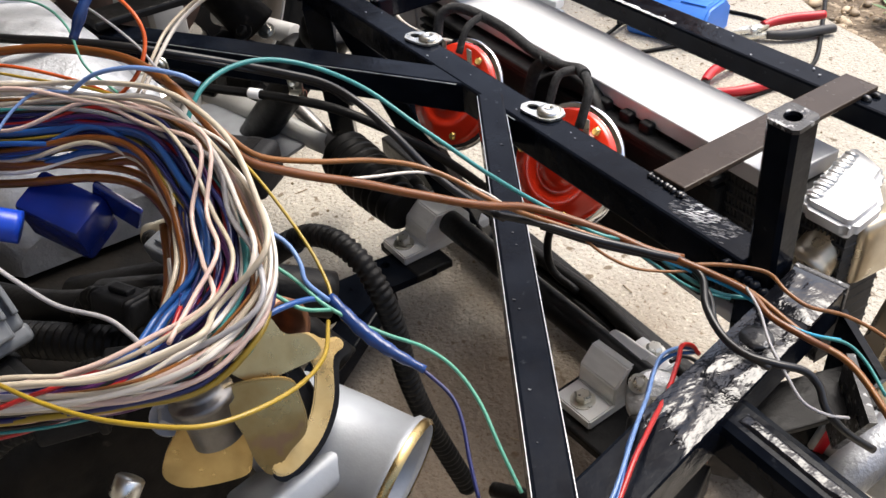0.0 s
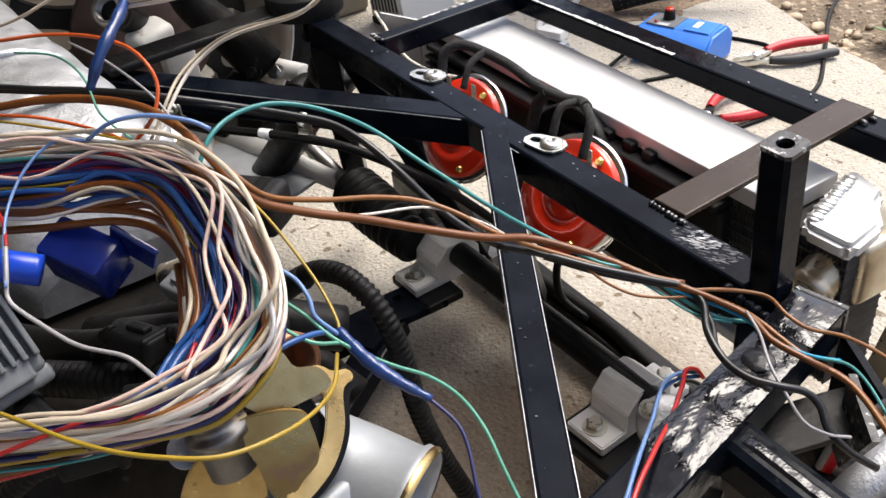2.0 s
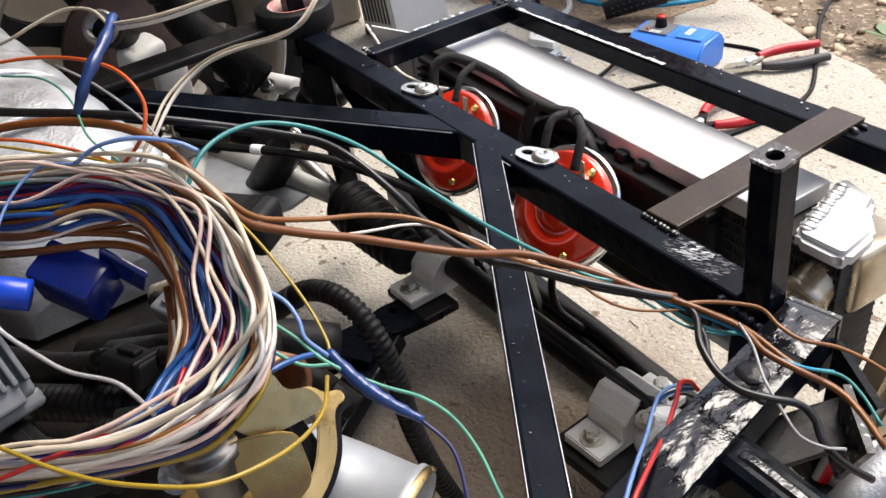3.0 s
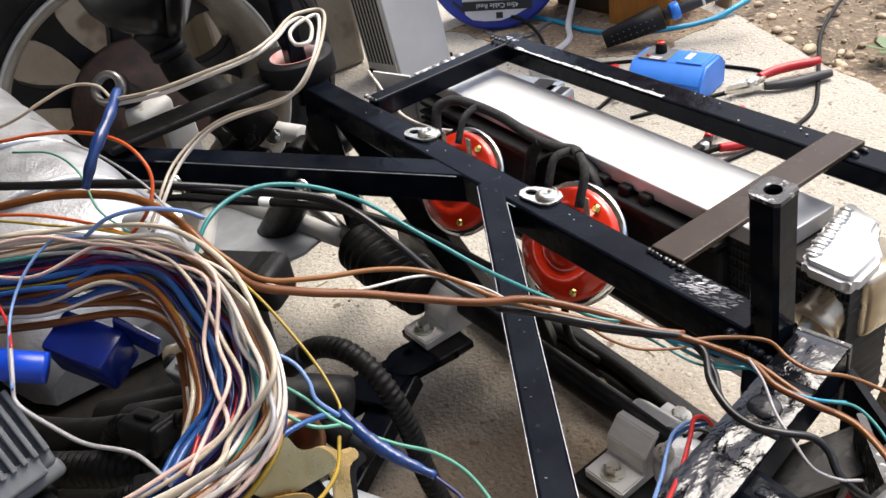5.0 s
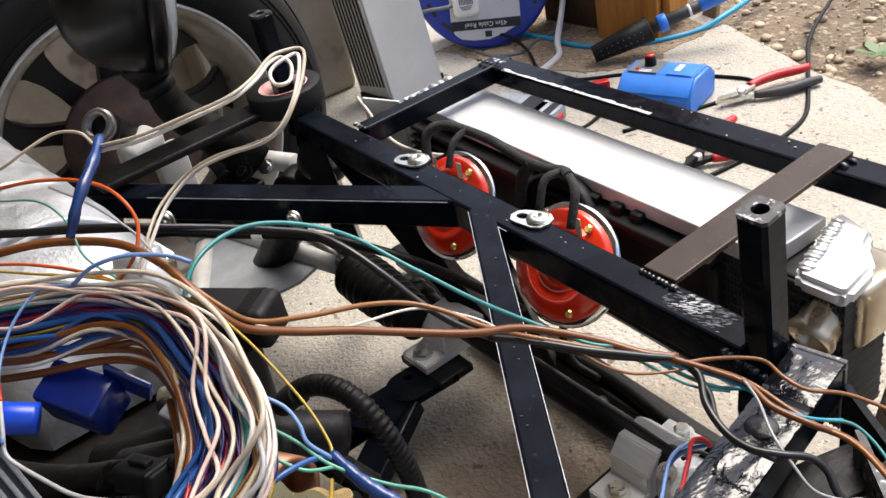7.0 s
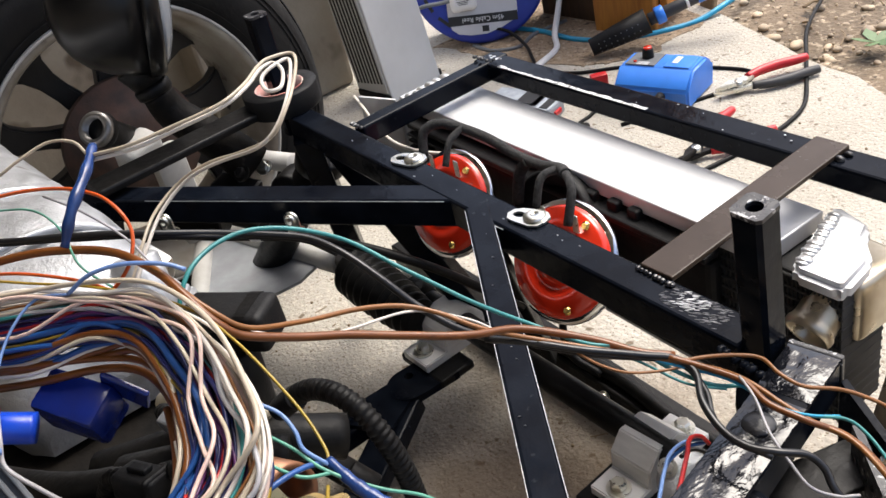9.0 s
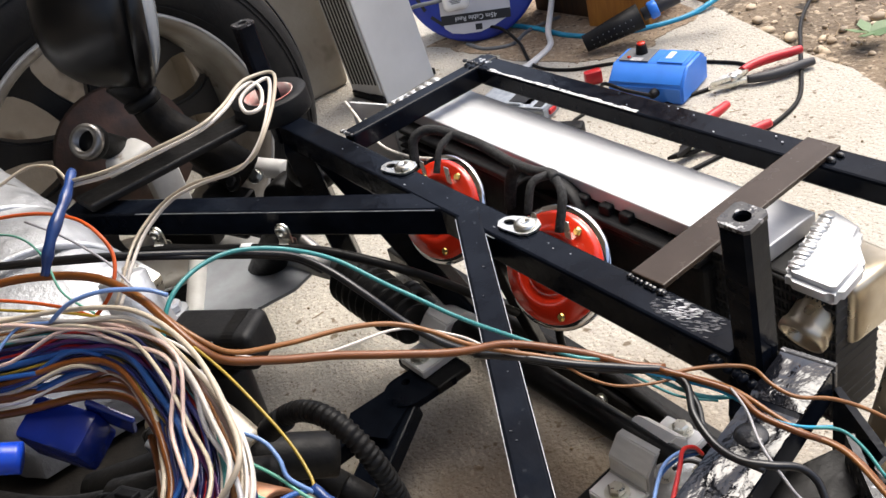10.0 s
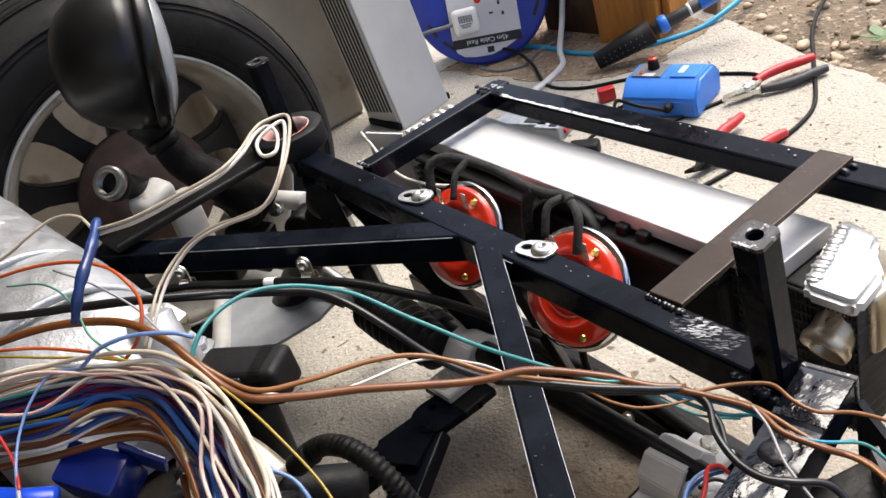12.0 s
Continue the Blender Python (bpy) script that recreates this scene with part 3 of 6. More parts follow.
# cast end tanks
tank_top = [(0.1515, 0.1770), (0.1590, 0.1825), (0.1860, 0.1730), (0.1900, 0.1600), (0.2080, 0.1400), (0.2120, 0.1075), (0.2070, 0.1030), (0.1770, 0.1025), (0.1715, 0.1070)]
bm = plate(tank_top, 0.014, Matrix.Translation((0, 0, RZ - 0.0090)))
bmesh.ops.bevel(bm, geom=[e for e in bm.edges if len(e.link_faces) == 2 and e.calc_face_angle(0) > 0.3], offset=0.0040, segments=4, affect='EDGES')
tank = put("end_tank", smooth(bm, 65), ALU, radiator, "folded aluminium end tank")
bm = plate([(-0.008, -0.026), (0.018, -0.034), (0.044, -0.012), (0.044, 0.028), (-0.008, 0.030)], 0.130, pose(0.222, 0.150, RZ - 0.160, 0, 10, -4))
bmesh.ops.bevel(bm, geom=[e for e in bm.edges if len(e.link_faces) == 2 and e.calc_face_angle(0) > 0.3], offset=0.006, segments=3, affect='EDGES')
put("tank_skirt", smooth(bm, 40), TARNISH, radiator, "tarnished tapering lower part of the tank")
put("end_tank", smooth(box((0.024, 0.060, 0.130), pose(-0.330, 0.156, RZ - 0.080, 0, 0, -1), 0.006, 3), 40), ALU, radiator)
fl = put("end_flange", plate([(-0.03, -0.03), (0.022, -0.03), (0.022, 0.05), (-0.03, 0.05)], 0.003, pose(-0.352, 0.118, RZ - 0.055, 90, 0, 20), holes=(ring_points(-0.012, 0.028, 0.0045, 14),)), WHITEP, radiator, "pale drilled bracket")
put("tank_body", smooth(box((0.046, 0.052, 0.050), pose(0.184, 0.160, RZ - 0.040, 0, 0, -4), 0.006, 3), 40), TARNISH, radiator, "tarnished lower part of the tank")
weld_run((0.1775, 0.1100, RZ + 0.0048), (0.1605, 0.1720, RZ + 0.0048), 17, 0.0050, WELD, radiator, squash=0.42)
weld_run((-0.309, 0.124, RZ - 0.001), (-0.312, 0.184, RZ - 0.001), 6, 0.0085, WELD, radiator, squash=0.6)
put("filler_rail", smooth(box((0.060, 0.012, 0.012), pose(0.222, 0.190, RZ + 0.006, 0, 0, -4), 0.004, 3)), ALU, radiator)
NA, NB = Vector((0.1830, 0.1390, 0.4345)), Vector((0.1825, 0.1100, 0.4210))
bm = lathe([(0.0215, -0.006), (0.0165, 0.004), (0.0155, 0.024), (0.0160, 0.0265), (0.0172, 0.0285), (0.0172, 0.0315), (0.0164, 0.0345), (0.0150, 0.0350), (0.0140, 0.0335), (0.0135, 0.004)], axes(NA, NB), 32, cap=False)
neck = put("hose_neck", smooth(bm, 50), TARNISH, radiator, "tarnished aluminium hose neck")
put("neck_floor", lathe([(0.0137, 0.005), (0.0137, 0.004)], axes(NA, NB), 24), SATIN, neck)
# black fan shroud behind the core
shroud = put("fan_shroud", box((0.40, 0.014, 0.105), pose(-0.095, 0.1175, RZ - 0.078, 0, 0, RT), 0.005), PLASTIC, radiator, "black plastic fan shroud")
put("shroud_lip", box((0.40, 0.016, 0.006), pose(-0.095, 0.113, RZ - 0.020, 0, 0, RT), 0.002), PLASTIC, shroud)
bm = lathe([(0.034, 0), (0.047, 0.004), (0.050, 0.024), (0.046, 0.026), (0.034, 0.012), (0.010, 0.012), (0.002, 0.018)], pose(-0.052, 0.112, RZ - 0.052, 70, 0, 0), 40, cap=False)
put("fan_ring", smooth(bm), PLASTIC, shroud, "black moulded fan ring")
for i in range(7):
    put("shroud_rib", box((0.115, 0.008, 0.0026), pose(-0.235, 0.1085, RZ - 0.028 - 0.0072 * i, 0, 0, RT), 0.0006), PLASTIC, shroud)
for x in (-0.022, 0.004, 0.026):
    put("clip_block", box((0.012, 0.008, 0.010), pose(x, 0.114, RZ - 0.014, 0, 0, 0), 0.002), PLASTIC, shroud)

# ---- horns ----
def horn(x, y, z, turn):
    """A disc horn: domed red front with a rolled chrome edge, and spade terminals."""
    h = thing("disc_horn", (x, y, z), "round red disc horn with a chrome edge and two spade terminals", "car horn", "pair of red horns")
    m = pose(0, 0, 0, 58, 0, turn) @ Matrix.Scale(0.92, 4)
    red = smooth(lathe([(0.004, 0.012), (0.016, 0.012), (0.018, 0.008), (0.026, 0.007), (0.028, 0.010), (0.036, 0.010), (0.040, 0.006), (0.047, 0.006), (0.050, 0.000), (0.050, -0.004)], m, 48), 30)
    part("face", red, RED, h)
    part("rim", smooth(lathe([(0.050, -0.002), (0.0545, -0.003), (0.0555, -0.007), (0.052, -0.012), (0.048, -0.010)], m, 48, cap=False)), CHROME, h, "chrome rolled rim")
    part("back_shell", smooth(lathe([(0.049, -0.008), (0.040, -0.026), (0.022, -0.034), (0.002, -0.036)], m, 40)), RED, h)
    for a in (60, 180, 300):
        c = m @ Vector((0.043 * math.cos(radians(a)), 0.043 * math.sin(radians(a)), 0.006))
        b = m.to_3x3() @ Vector((0, 0, 1))
        hb = part("screw", lathe([(0.0038, 0), (0.0038, 0.0018), (0.0026, 0.003)], axes(c, c + b), 8), BRASS, h, "brass screw")
    for s in (-1, 1):
        c = m @ Vector((s * 0.017, 0.032, 0.008))
        part("terminal", box((0.0065, 0.0012, 0.016), Matrix.Translation(c + Vector((0, -0.003, 0.008))), 0.0003), ZINC, h, "spade terminal")
    part("adjuster", lathe([(0.0055, 0), (0.0055, 0.006), (0.003, 0.009)], m @ Matrix.Translation((-0.022, 0.022, 0.008)), 8), BRASS, h, "brass adjuster screw")
    return h


horn(-0.003, 0.057, 0.430, 10)
horn(-0.157, 0.057, 0.430, 10)

# loose lead over the horns
def strand(points, r, colour, seg=8, bm=None, steps=6):
    return sweep(glide(points, steps), r, seg, bm)


horn_lead = thing("horn_lead", (-0.05, 0.07, 0.47), "black braided sleeve lead plugged into both horns", "cable")
put("sleeve", strand([(-0.178, 0.056, 0.474), (-0.182, 0.064, 0.494), (-0.170, 0.078, 0.500), (-0.130, 0.092, 0.492), (-0.090, 0.096, 0.482), (-0.055, 0.094, 0.484), (-0.025, 0.088, 0.494), (-0.006, 0.078, 0.500)], 0.0046, "black", 10), SLEEVE, horn_lead)
put("sleeve", strand([(-0.025, 0.088, 0.494), (-0.027, 0.070, 0.494), (-0.024, 0.058, 0.474)], 0.0034, "black", 10), SLEEVE, horn_lead)
put("sleeve", strand([(-0.006, 0.078, 0.500), (0.010, 0.068, 0.496), (0.014, 0.056, 0.472)], 0.0036, "black", 10), SLEEVE, horn_lead)
put("sleeve", strand([(-0.150, 0.086, 0.498), (-0.148, 0.068, 0.492), (-0.144, 0.056, 0.474)], 0.0032, "black", 10), SLEEVE, horn_lead)
put("sleeve", strand([(-0.075, 0.096, 0.482), (-0.088, 0.094, 0.466), (-0.096, 0.092, 0.436)], 0.0055, "black", 10), SLEEVE, horn_lead)

# P-clips along the brace tube, with the cable they hold
brake = thing("clipped_cable", (-0.21, -0.13, 0.47), "black cable held to the tube by steel P-clips", "cable")
put("cable", strand([(-0.330, -0.212, 0.462), (-0.272, -0.1715, 0.476), (-0.215, -0.1335, 0.477), (-0.160, -0.0985, 0.479), (-0.115, -0.068, 0.474), (-0.070, -0.020, 0.440), (-0.06, 0.05, 0.36)], 0.0040, "black"), RUBBER, brake)
put("marker_sleeve", strand([(-0.190, -0.1175, 0.4782), (-0.181, -0.1115, 0.4785)], 0.0046, "white"), WPLAS, brake, "white marker sleeve")


def p_clip(at, way, drop, parent):
    at, way = Vector(at), Vector(way).normalized()
    m = axes(at, at + way)
    tab = put("p_clip", plate(ring_points(0, 0, 0.0066, 14, 0, 180) + [(-0.0062, -0.012), (0.0062, -0.012)], 0.0018, m), ZINC, parent, "steel P-clip")
    loop_bm = lathe([(0.0062, -0.005), (0.0062, 0.005), (0.0052, 0.005), (0.0052, -0.005)], axes(at + Vector((0, 0, -drop)), at + Vector((0.01, 0.0066, -drop))), 20, cap=False)
    put("loop", loop_bm, ZINC, tab)
    put("screw", smooth(lathe([(0.0052, 0.0018), (0.0050, 0.0042), (0.0030, 0.0056), (0.0026, 0.004), (0.0004, 0.004)], m, 18), 40), ZINC, tab, "socket-head screw")


p_clip((-0.2655, -0.1625, 0.491), (0.55, -0.83, 0), 0.0145, brake)
p_clip((-0.1565, -0.0900, 0.494), (0.55, -0.83, 0), 0.0145, brake)

rail_lead = thing("rail_cable", (-0.04, 0.1, 0.235), "black cable clipped along the lower front rail", "cable")
put("cable", strand([(-0.30, 0.137, 0.216), (-0.17, 0.134, 0.216), (-0.055, 0.140, 0.216), (0.03, 0.132, 0.216), (0.11, 0.134, 0.216), (0.17, 0.130, 0.216)], 0.008, "black"), RUBBER, rail_lead)
p_clip((-0.056, 0.122, 0.200), (0.2, -0.9, 0.3), 0.010, rail_lead)
put("cable_loop", strand([(-0.068, 0.132, 0.216), (-0.098, 0.122, 0.232), (-0.100, 0.120, 0.275), (-0.065, 0.115, 0.325), (-0.020, 0.095, 0.345)], 0.0042, "black"), RUBBER, rail_lead)

# ---- wheel ----
wheel = thing("road_wheel", (-0.705, -0.085, GZ), "dirty alloy wheel with a worn black tyre", "car wheel")
WC = Vector((-0.705, -0.085, GZ + 0.252))
wm = pose(*WC, 0, 90, 0)      # the axle along x
half = [(0.178, 0.085), (0.187, 0.092), (0.206, 0.099), (0.230, 0.098), (0.249, 0.088), (0.262, 0.070), (0.269, 0.040), (0.2705, 0.0)]
tyre_bm = lathe(half + [(a, -b) for a, b in half[-2::-1]], wm, 96, cap=False)
for v in tyre_bm.verts:
    v.co.z = max(v.co.z, GZ + 0.0005)      # the loaded tyre lies flat on the ground
tyre = smooth(tyre_bm, 60)
ty = put("tyre", tyre, TYRE, wheel, "worn black tyre")
for k, out_ in ((0.192, 0.0945), (0.2365, 0.0945), (0.243, 0.0915)):
    put("sidewall_rib", smooth(lathe([(k - 0.0014, out_ - 0.003), (k, out_ + 0.0022), (k + 0.0014, out_ - 0.003)], wm, 96, cap=False)), TYRE, ty)
for k in (-0.05, -0.02, 0.02, 0.05):
    put("tread_groove", smooth(lathe([(0.2690, k - 0.003), (0.2712, k), (0.2690, k + 0.003)], wm, 96, cap=False)), RUBBER, ty)
rim = smooth(lathe([(0.181, 0.084), (0.183, 0.090), (0.178, 0.093), (0.171, 0.088), (0.166, 0.074), (0.160, 0.055), (0.157, 0.012), (0.152, -0.020), (0.156, -0.050), (0.172, -0.070), (0.176, -0.085)], wm, 96, cap=False), 50)
put("rim", rim, RIM, wheel, "off-white rim barrel, dirty")
for i in range(9):
    a = 2 * math.pi * (i + 0.25) / 9
    out = []
    for u, w_ in ((0.045, 0.020), (0.065, 0.0150), (0.090, 0.0125), (0.115, 0.0135), (0.135, 0.0190), (0.148, 0.0290), (0.1555, 0.0440)):
        out.append((u, w_))
    ring = [(u, -w_) for u, w_ in out] + [(u, w_) for u, w_ in out[::-1]]
    bm = plate(ring, 0.024, wm @ pose(0, 0, -0.028, 0, 0, math.degrees(a)))
    bmesh.ops.bevel(bm, geom=[e for e in bm.edges if len(e.link_faces) == 2 and e.calc_face_angle(0) > 0.9], offset=0.003, segments=2, affect='EDGES')
    put("spoke", smooth(bm, 40), SPOKE, wheel)
put("rim_lip", smooth(lathe([(0.1785, 0.0900), (0.1795, 0.0945), (0.1815, 0.0950), (0.1832, 0.0930), (0.1835, 0.0900)], wm, 96, cap=False), 60), WHITEARM, wheel, "pale scuffed rim lip")
put("hub", smooth(lathe([(0.06, -0.02), (0.060, 0.01), (0.045, 0.02), (0.036, 0.06), (0.02, 0.065)], wm, 32)), RUST, wheel)
put("brake_disc", smooth(lathe([(0.088, 0.036), (0.088, 0.050), (0.060, 0.050), (0.056, 0.062), (0.035, 0.064)], wm, 56)), RUST, wheel, "rusty brake disc")

# ---- suspension behind the brace ----
susp = thing("front_suspension", (-0.5, -0.02, 0.24), "off-white painted suspension arms with dark bushes", "suspension")
put("upper_arm", smooth(rod((-0.478, 0.044, 0.380), (-0.600, -0.006, 0.380), 0.012)), WHITEARM, susp)
put("upright", smooth(beam((-0.575, -0.075, 0.30), (-0.565, -0.075, 0.435), 0.040, 0.030, 0.008), 40), WHITEARM, susp)
put("ball_joint", smooth(rod((-0.535, -0.110, 0.470), (-0.500, -0.144, 0.508), 0.015)), SATIN, susp)
put("bush", smooth(lathe([(0.011, 0.0), (0.016, 0.0), (0.019, 0.004), (0.019, 0.012), (0.012, 0.014), (0.012, 0.002)], axes((-0.503, -0.142, 0.505), (-0.468, -0.176, 0.543)), 28)), STEEL, susp)
put("bush_seal", smooth(lathe([(0.0195, -0.004), (0.0205, 0.0), (0.0195, 0.004)], axes((-0.503, -0.142, 0.505), (-0.468, -0.176, 0.543)), 28, cap=False)), RUBBER, susp)
put("caliper", smooth(box((0.034, 0.050, 0.034), pose(-0.512, -0.112, 0.462, 10, 20, 25), 0.009, 3), 50), WHITEARM, susp, "off-white caliper casting")
put("lower_arm", smooth(rod((-0.372, 0.018, 0.290), (-0.600, -0.047, 0.290), 0.013)), WHITEARM, susp)
put("lower_arm", smooth(rod((-0.365, -0.175, 0.282), (-0.600, -0.060, 0.290), 0.012)), WHITEARM, susp)
put("arm_gusset", plate([(-0.372, -0.165), (-0.392, -0.110), (-0.385, -0.030), (-0.398, 0.004), (-0.56, -0.05), (-0.57, -0.068)], 0.004, Matrix.Translation((0, 0, 0.284))), SMOOTHCAST, susp, "grey steel gusset plate")
put("damper", smooth(rod((-0.355, 0.03, 0.43), (-0.480, -0.04, 0.26), 0.021)), SATIN, susp)
put("spring_seat", smooth(rod((-0.350, 0.032, 0.440), (-0.360, 0.028, 0.42), 0.028)), SATIN, susp)
put("arm_bracket", box((0.05, 0.03, 0.05), pose(-0.395, -0.06, 0.41, 0, 15, 35), 0.004), SATIN, susp)
put("arm_bracket", box((0.06, 0.028, 0.03), pose(-0.36, -0.115, 0.43, 0, 10, 40), 0.004), SATIN, susp)
hexbolt(susp, (-0.362, -0.055, 0.452), (0.3, -0.5, 0.8), 0.006, SATIN)
hexbolt(susp, (-0.395, -0.020, 0.432), (0.5, -0.4, 0.8), 0.006, ZINC)
put("bush", smooth(rod((-0.41, 0.02, 0.395), (-0.385, -0.01, 0.400), 0.018)), RUBBER, susp)

# ---- headlamp ----
lamp = thing("headlamp", (-0.43, -0.10, 0.54), "satin black round headlamp shell on a stalk", "headlamp")
LC, LD = Vector((-0.434, -0.099, 0.643)), Vector((0.27, 0.93, -0.22)).normalized()
lm = axes(LC, LC + LD) @ Matrix.Scale(0.9, 4)
prof = [(0.002, -0.060), (0.020, -0.0585), (0.038, -0.053), (0.055, -0.042), (0.068, -0.026), (0.076, -0.006), (0.0795, 0.016), (0.0805, 0.034)]
put("shell", smooth(lathe(prof, lm, 64), 60), LAMPBLACK, lamp)
put("bezel", smooth(lathe([(0.0805, 0.034), (0.0835, 0.036), (0.0840, 0.040), (0.083, 0.047), (0.079, 0.052), (0.075, 0.052), (0.074, 0.045)], lm, 64, cap=False), 40), LAMPBLACK, lamp, "black bezel ring")
put("lens", smooth(lathe([(0.0765, 0.049), (0.066, 0.057), (0.045, 0.063), (0.02, 0.066), (0.002, 0.067)], lm, 56), 60), CLEAR, lamp, "clear domed lens")
put("stalk", smooth(rod(LC + Vector((0.0, 0.0, -0.066)), LC + Vector((0.006, 0.008, -0.092)), 0.020, 0.015)), SATIN, lamp)
put("collar", smooth(rod(LC + Vector((0.006, 0.008, -0.088)), LC + Vector((0.008, 0.010, -0.100)), 0.019)), RUBBER, lamp)
put("bracket_arm", smooth(strand([LC + Vector((0.008, 0.010, -0.098)), LC + Vector((0.010, 0.018, -0.125)), LC + Vector((0.022, 0.042, -0.160)), (-0.395, -0.030, 0.440)], lambda u: 0.016 + 0.008 * u, "", 14)), OILY, lamp)

# ---- roll of tape on the post ----
tape = thing("tape_roll", (-0.362, 0.014, TOP), "roll of black insulating tape slipped over the post", "tape roll")
put("tape", smooth(lathe([(0.0255, 0.001), (0.0385, 0.000), (0.0390, 0.001), (0.0390, 0.021), (0.0385, 0.022), (0.0255, 0.0215)], Matrix.Translation((-0.362, 0.014, TOP)), 56, cap=False), 40), PLASTIC, tape)
put("core", smooth(lathe([(0.0256, 0.001), (0.0242, 0.001), (0.0242, 0.0225), (0.0256, 0.0225)], Matrix.Translation((-0.362, 0.014, TOP)), 48, cap=False), 40), PINKCARD, tape, "pink and white card core")

# ---- engine ----
engine = thing("engine", (-0.18, -0.36, GZ + 0.06), "car engine with a cast aluminium cover and dark block", "engine")
put("block", smooth(box((0.52, 0.34, 0.26), pose(-0.16, -0.42, 0.35, 0, 0, 8), 0.02, 3), 40), OILY, engine, "dark oily engine block")
bm = bmesh.new()
rings = []
for i in range(41):
    x = -0.62 + 0.575 * i / 40
    k = min(1.0, (1 - ((i - 30) / 10.0) ** 2) ** 0.5 * 0.75 + 0.25) if i > 30 else 1.0
    k *= 1 + 0.018 * math.sin(i * 1.1)
    ring = []
    for j in range(33):
        a = math.pi * j / 32
        cy, cz = math.cos(a), math.sin(a)
        y = 0.078 * math.copysign(abs(cy) ** 0.62, cy) * (0.6 + 0.4 * k)
        z = 0.098 * abs(cz) ** 0.70 * k
        p = Vector((x, -0.290 + 0.1 * (x + 0.235) + y, 0.486 + z))
        ring.append(bm.verts.new(p + Vector((0, 0, 1)) * (0.0018 * noise.noise(p * 28) + 0.0006 * noise.noise(p * 75))))
    rings.append(ring)
for ra, rb in zip(rings, rings[1:]):
    for j in range(32):
        bm.faces.new((ra[j], ra[j + 1], rb[j + 1], rb[j])).smooth = True
bm.faces.new(rings[-1])
cover = put("cam_cover", bm, CAST, engine, "cast aluminium cam cover, dull and crinkled")
for k in range(3):
    x = -0.14 - 0.10 * k
    put("cover_rib", smooth(strand([(x, -0.290 + 0.1 * (x + 0.235) + 0.0785 * math.cos(a), 0.487 + 0.099 * math.sin(a) ** 0.7) for a in (0.15, 0.5, 0.9, 1.3, 1.8, 2.3)], 0.0035, "", 8)), CAST, cover)
put("cover_flange", box((0.43, 0.012, 0.014), pose(-0.270, -0.213, 0.492, 0, 0, 6), 0.003), CAST, cover)
for x in (-0.12, -0.20, -0.30):
    hexbolt(engine, (x, -0.212 + (x + 0.235) * 0.1, 0.4995), (0, 0, 1), 0.007, CAST)
put("thermostat_housing", smooth(rod((-0.062, -0.235, 0.50), (-0.085, -0.225, 0.565), 0.022, 0.016)), CAST, engine)
put("sensor", smooth(box((0.028, 0.02, 0.02), pose(-0.10, -0.215, 0.545, 0, 20, 20), 0.004)), ZINC, engine)
AM = pose(0.004, -0.2020, 0.5410, 0, 0, 38)
alt = put("black_housing", smooth(box((0.060, 0.030, 0.027), AM, 0.005, 4), 50), PLASTIC, engine, "black plastic housing with a slot")
put("slot", box((0.026, 0.003, 0.007), AM @ Matrix.Translation((-0.006, -0.0145, 0.0075)), 0.001), INK, alt)
put("housing_band", box((0.004, 0.0312, 0.0282), AM @ Matrix.Translation((0.016, 0, 0)), 0.006, 4), SATIN, alt)
put("housing_foot", smooth(rod((0.000, -0.212, 0.40), (0.002, -0.206, 0.522), 0.014)), SATIN, alt)
for k in range(3):
    p = Vector((-0.02 + 0.012 * k, -0.205 + 0.01 * k, 0.44 - 0.015 * k))
    put("plug_body", smooth(rod(p, p + Vector((0.035, 0.020, -0.025)), 0.010)), RUBBER, engine)

# hoses, pipes and pieces in the dark well under the loom
well = thing("engine_hoses", (0.08, -0.30, 0.45), "black hoses and conduits on the engine", "hose")
put("hose", smooth(strand([(-0.10, -0.40, 0.50), (0.02, -0.335, 0.515), (0.07, -0.290, 0.525), (0.10, -0.250, 0.530), (0.115, -0.225, 0.525)], 0.0105, "black", 14)), RUBBER, well)
put("hose_coupling", smooth(rod((0.060, -0.298, 0.522), (0.090, -0.265, 0.529), 0.0145)), RUBBER, well)
put("hose_clamp", smooth(rod((0.092, -0.262, 0.5295), (0.098, -0.255, 0.5305), 0.0150)), SATIN, well)
put("conduit", sweep(glide([(0.05, -0.345, 0.520), (0.100, -0.300, 0.527), (0.135, -0.262, 0.525), (0.150, -0.235, 0.515)]), 0.0078, 16, None, 0.0018, 0.0046), RUBBER, well, "ribbed black conduit")
put("pipe", smooth(strand([(0.00, -0.305, 0.49), (0.040, -0.262, 0.505), (0.085, -0.225, 0.515), (0.10, -0.19, 0.50)], 0.013, "black", 14)), RUBBER, well)
put("elbow", smooth(strand([(0.03, -0.26, 0.53), (0.055, -0.235, 0.54), (0.085, -0.225, 0.525)], 0.0085, "black", 14)), TARNISH, well)
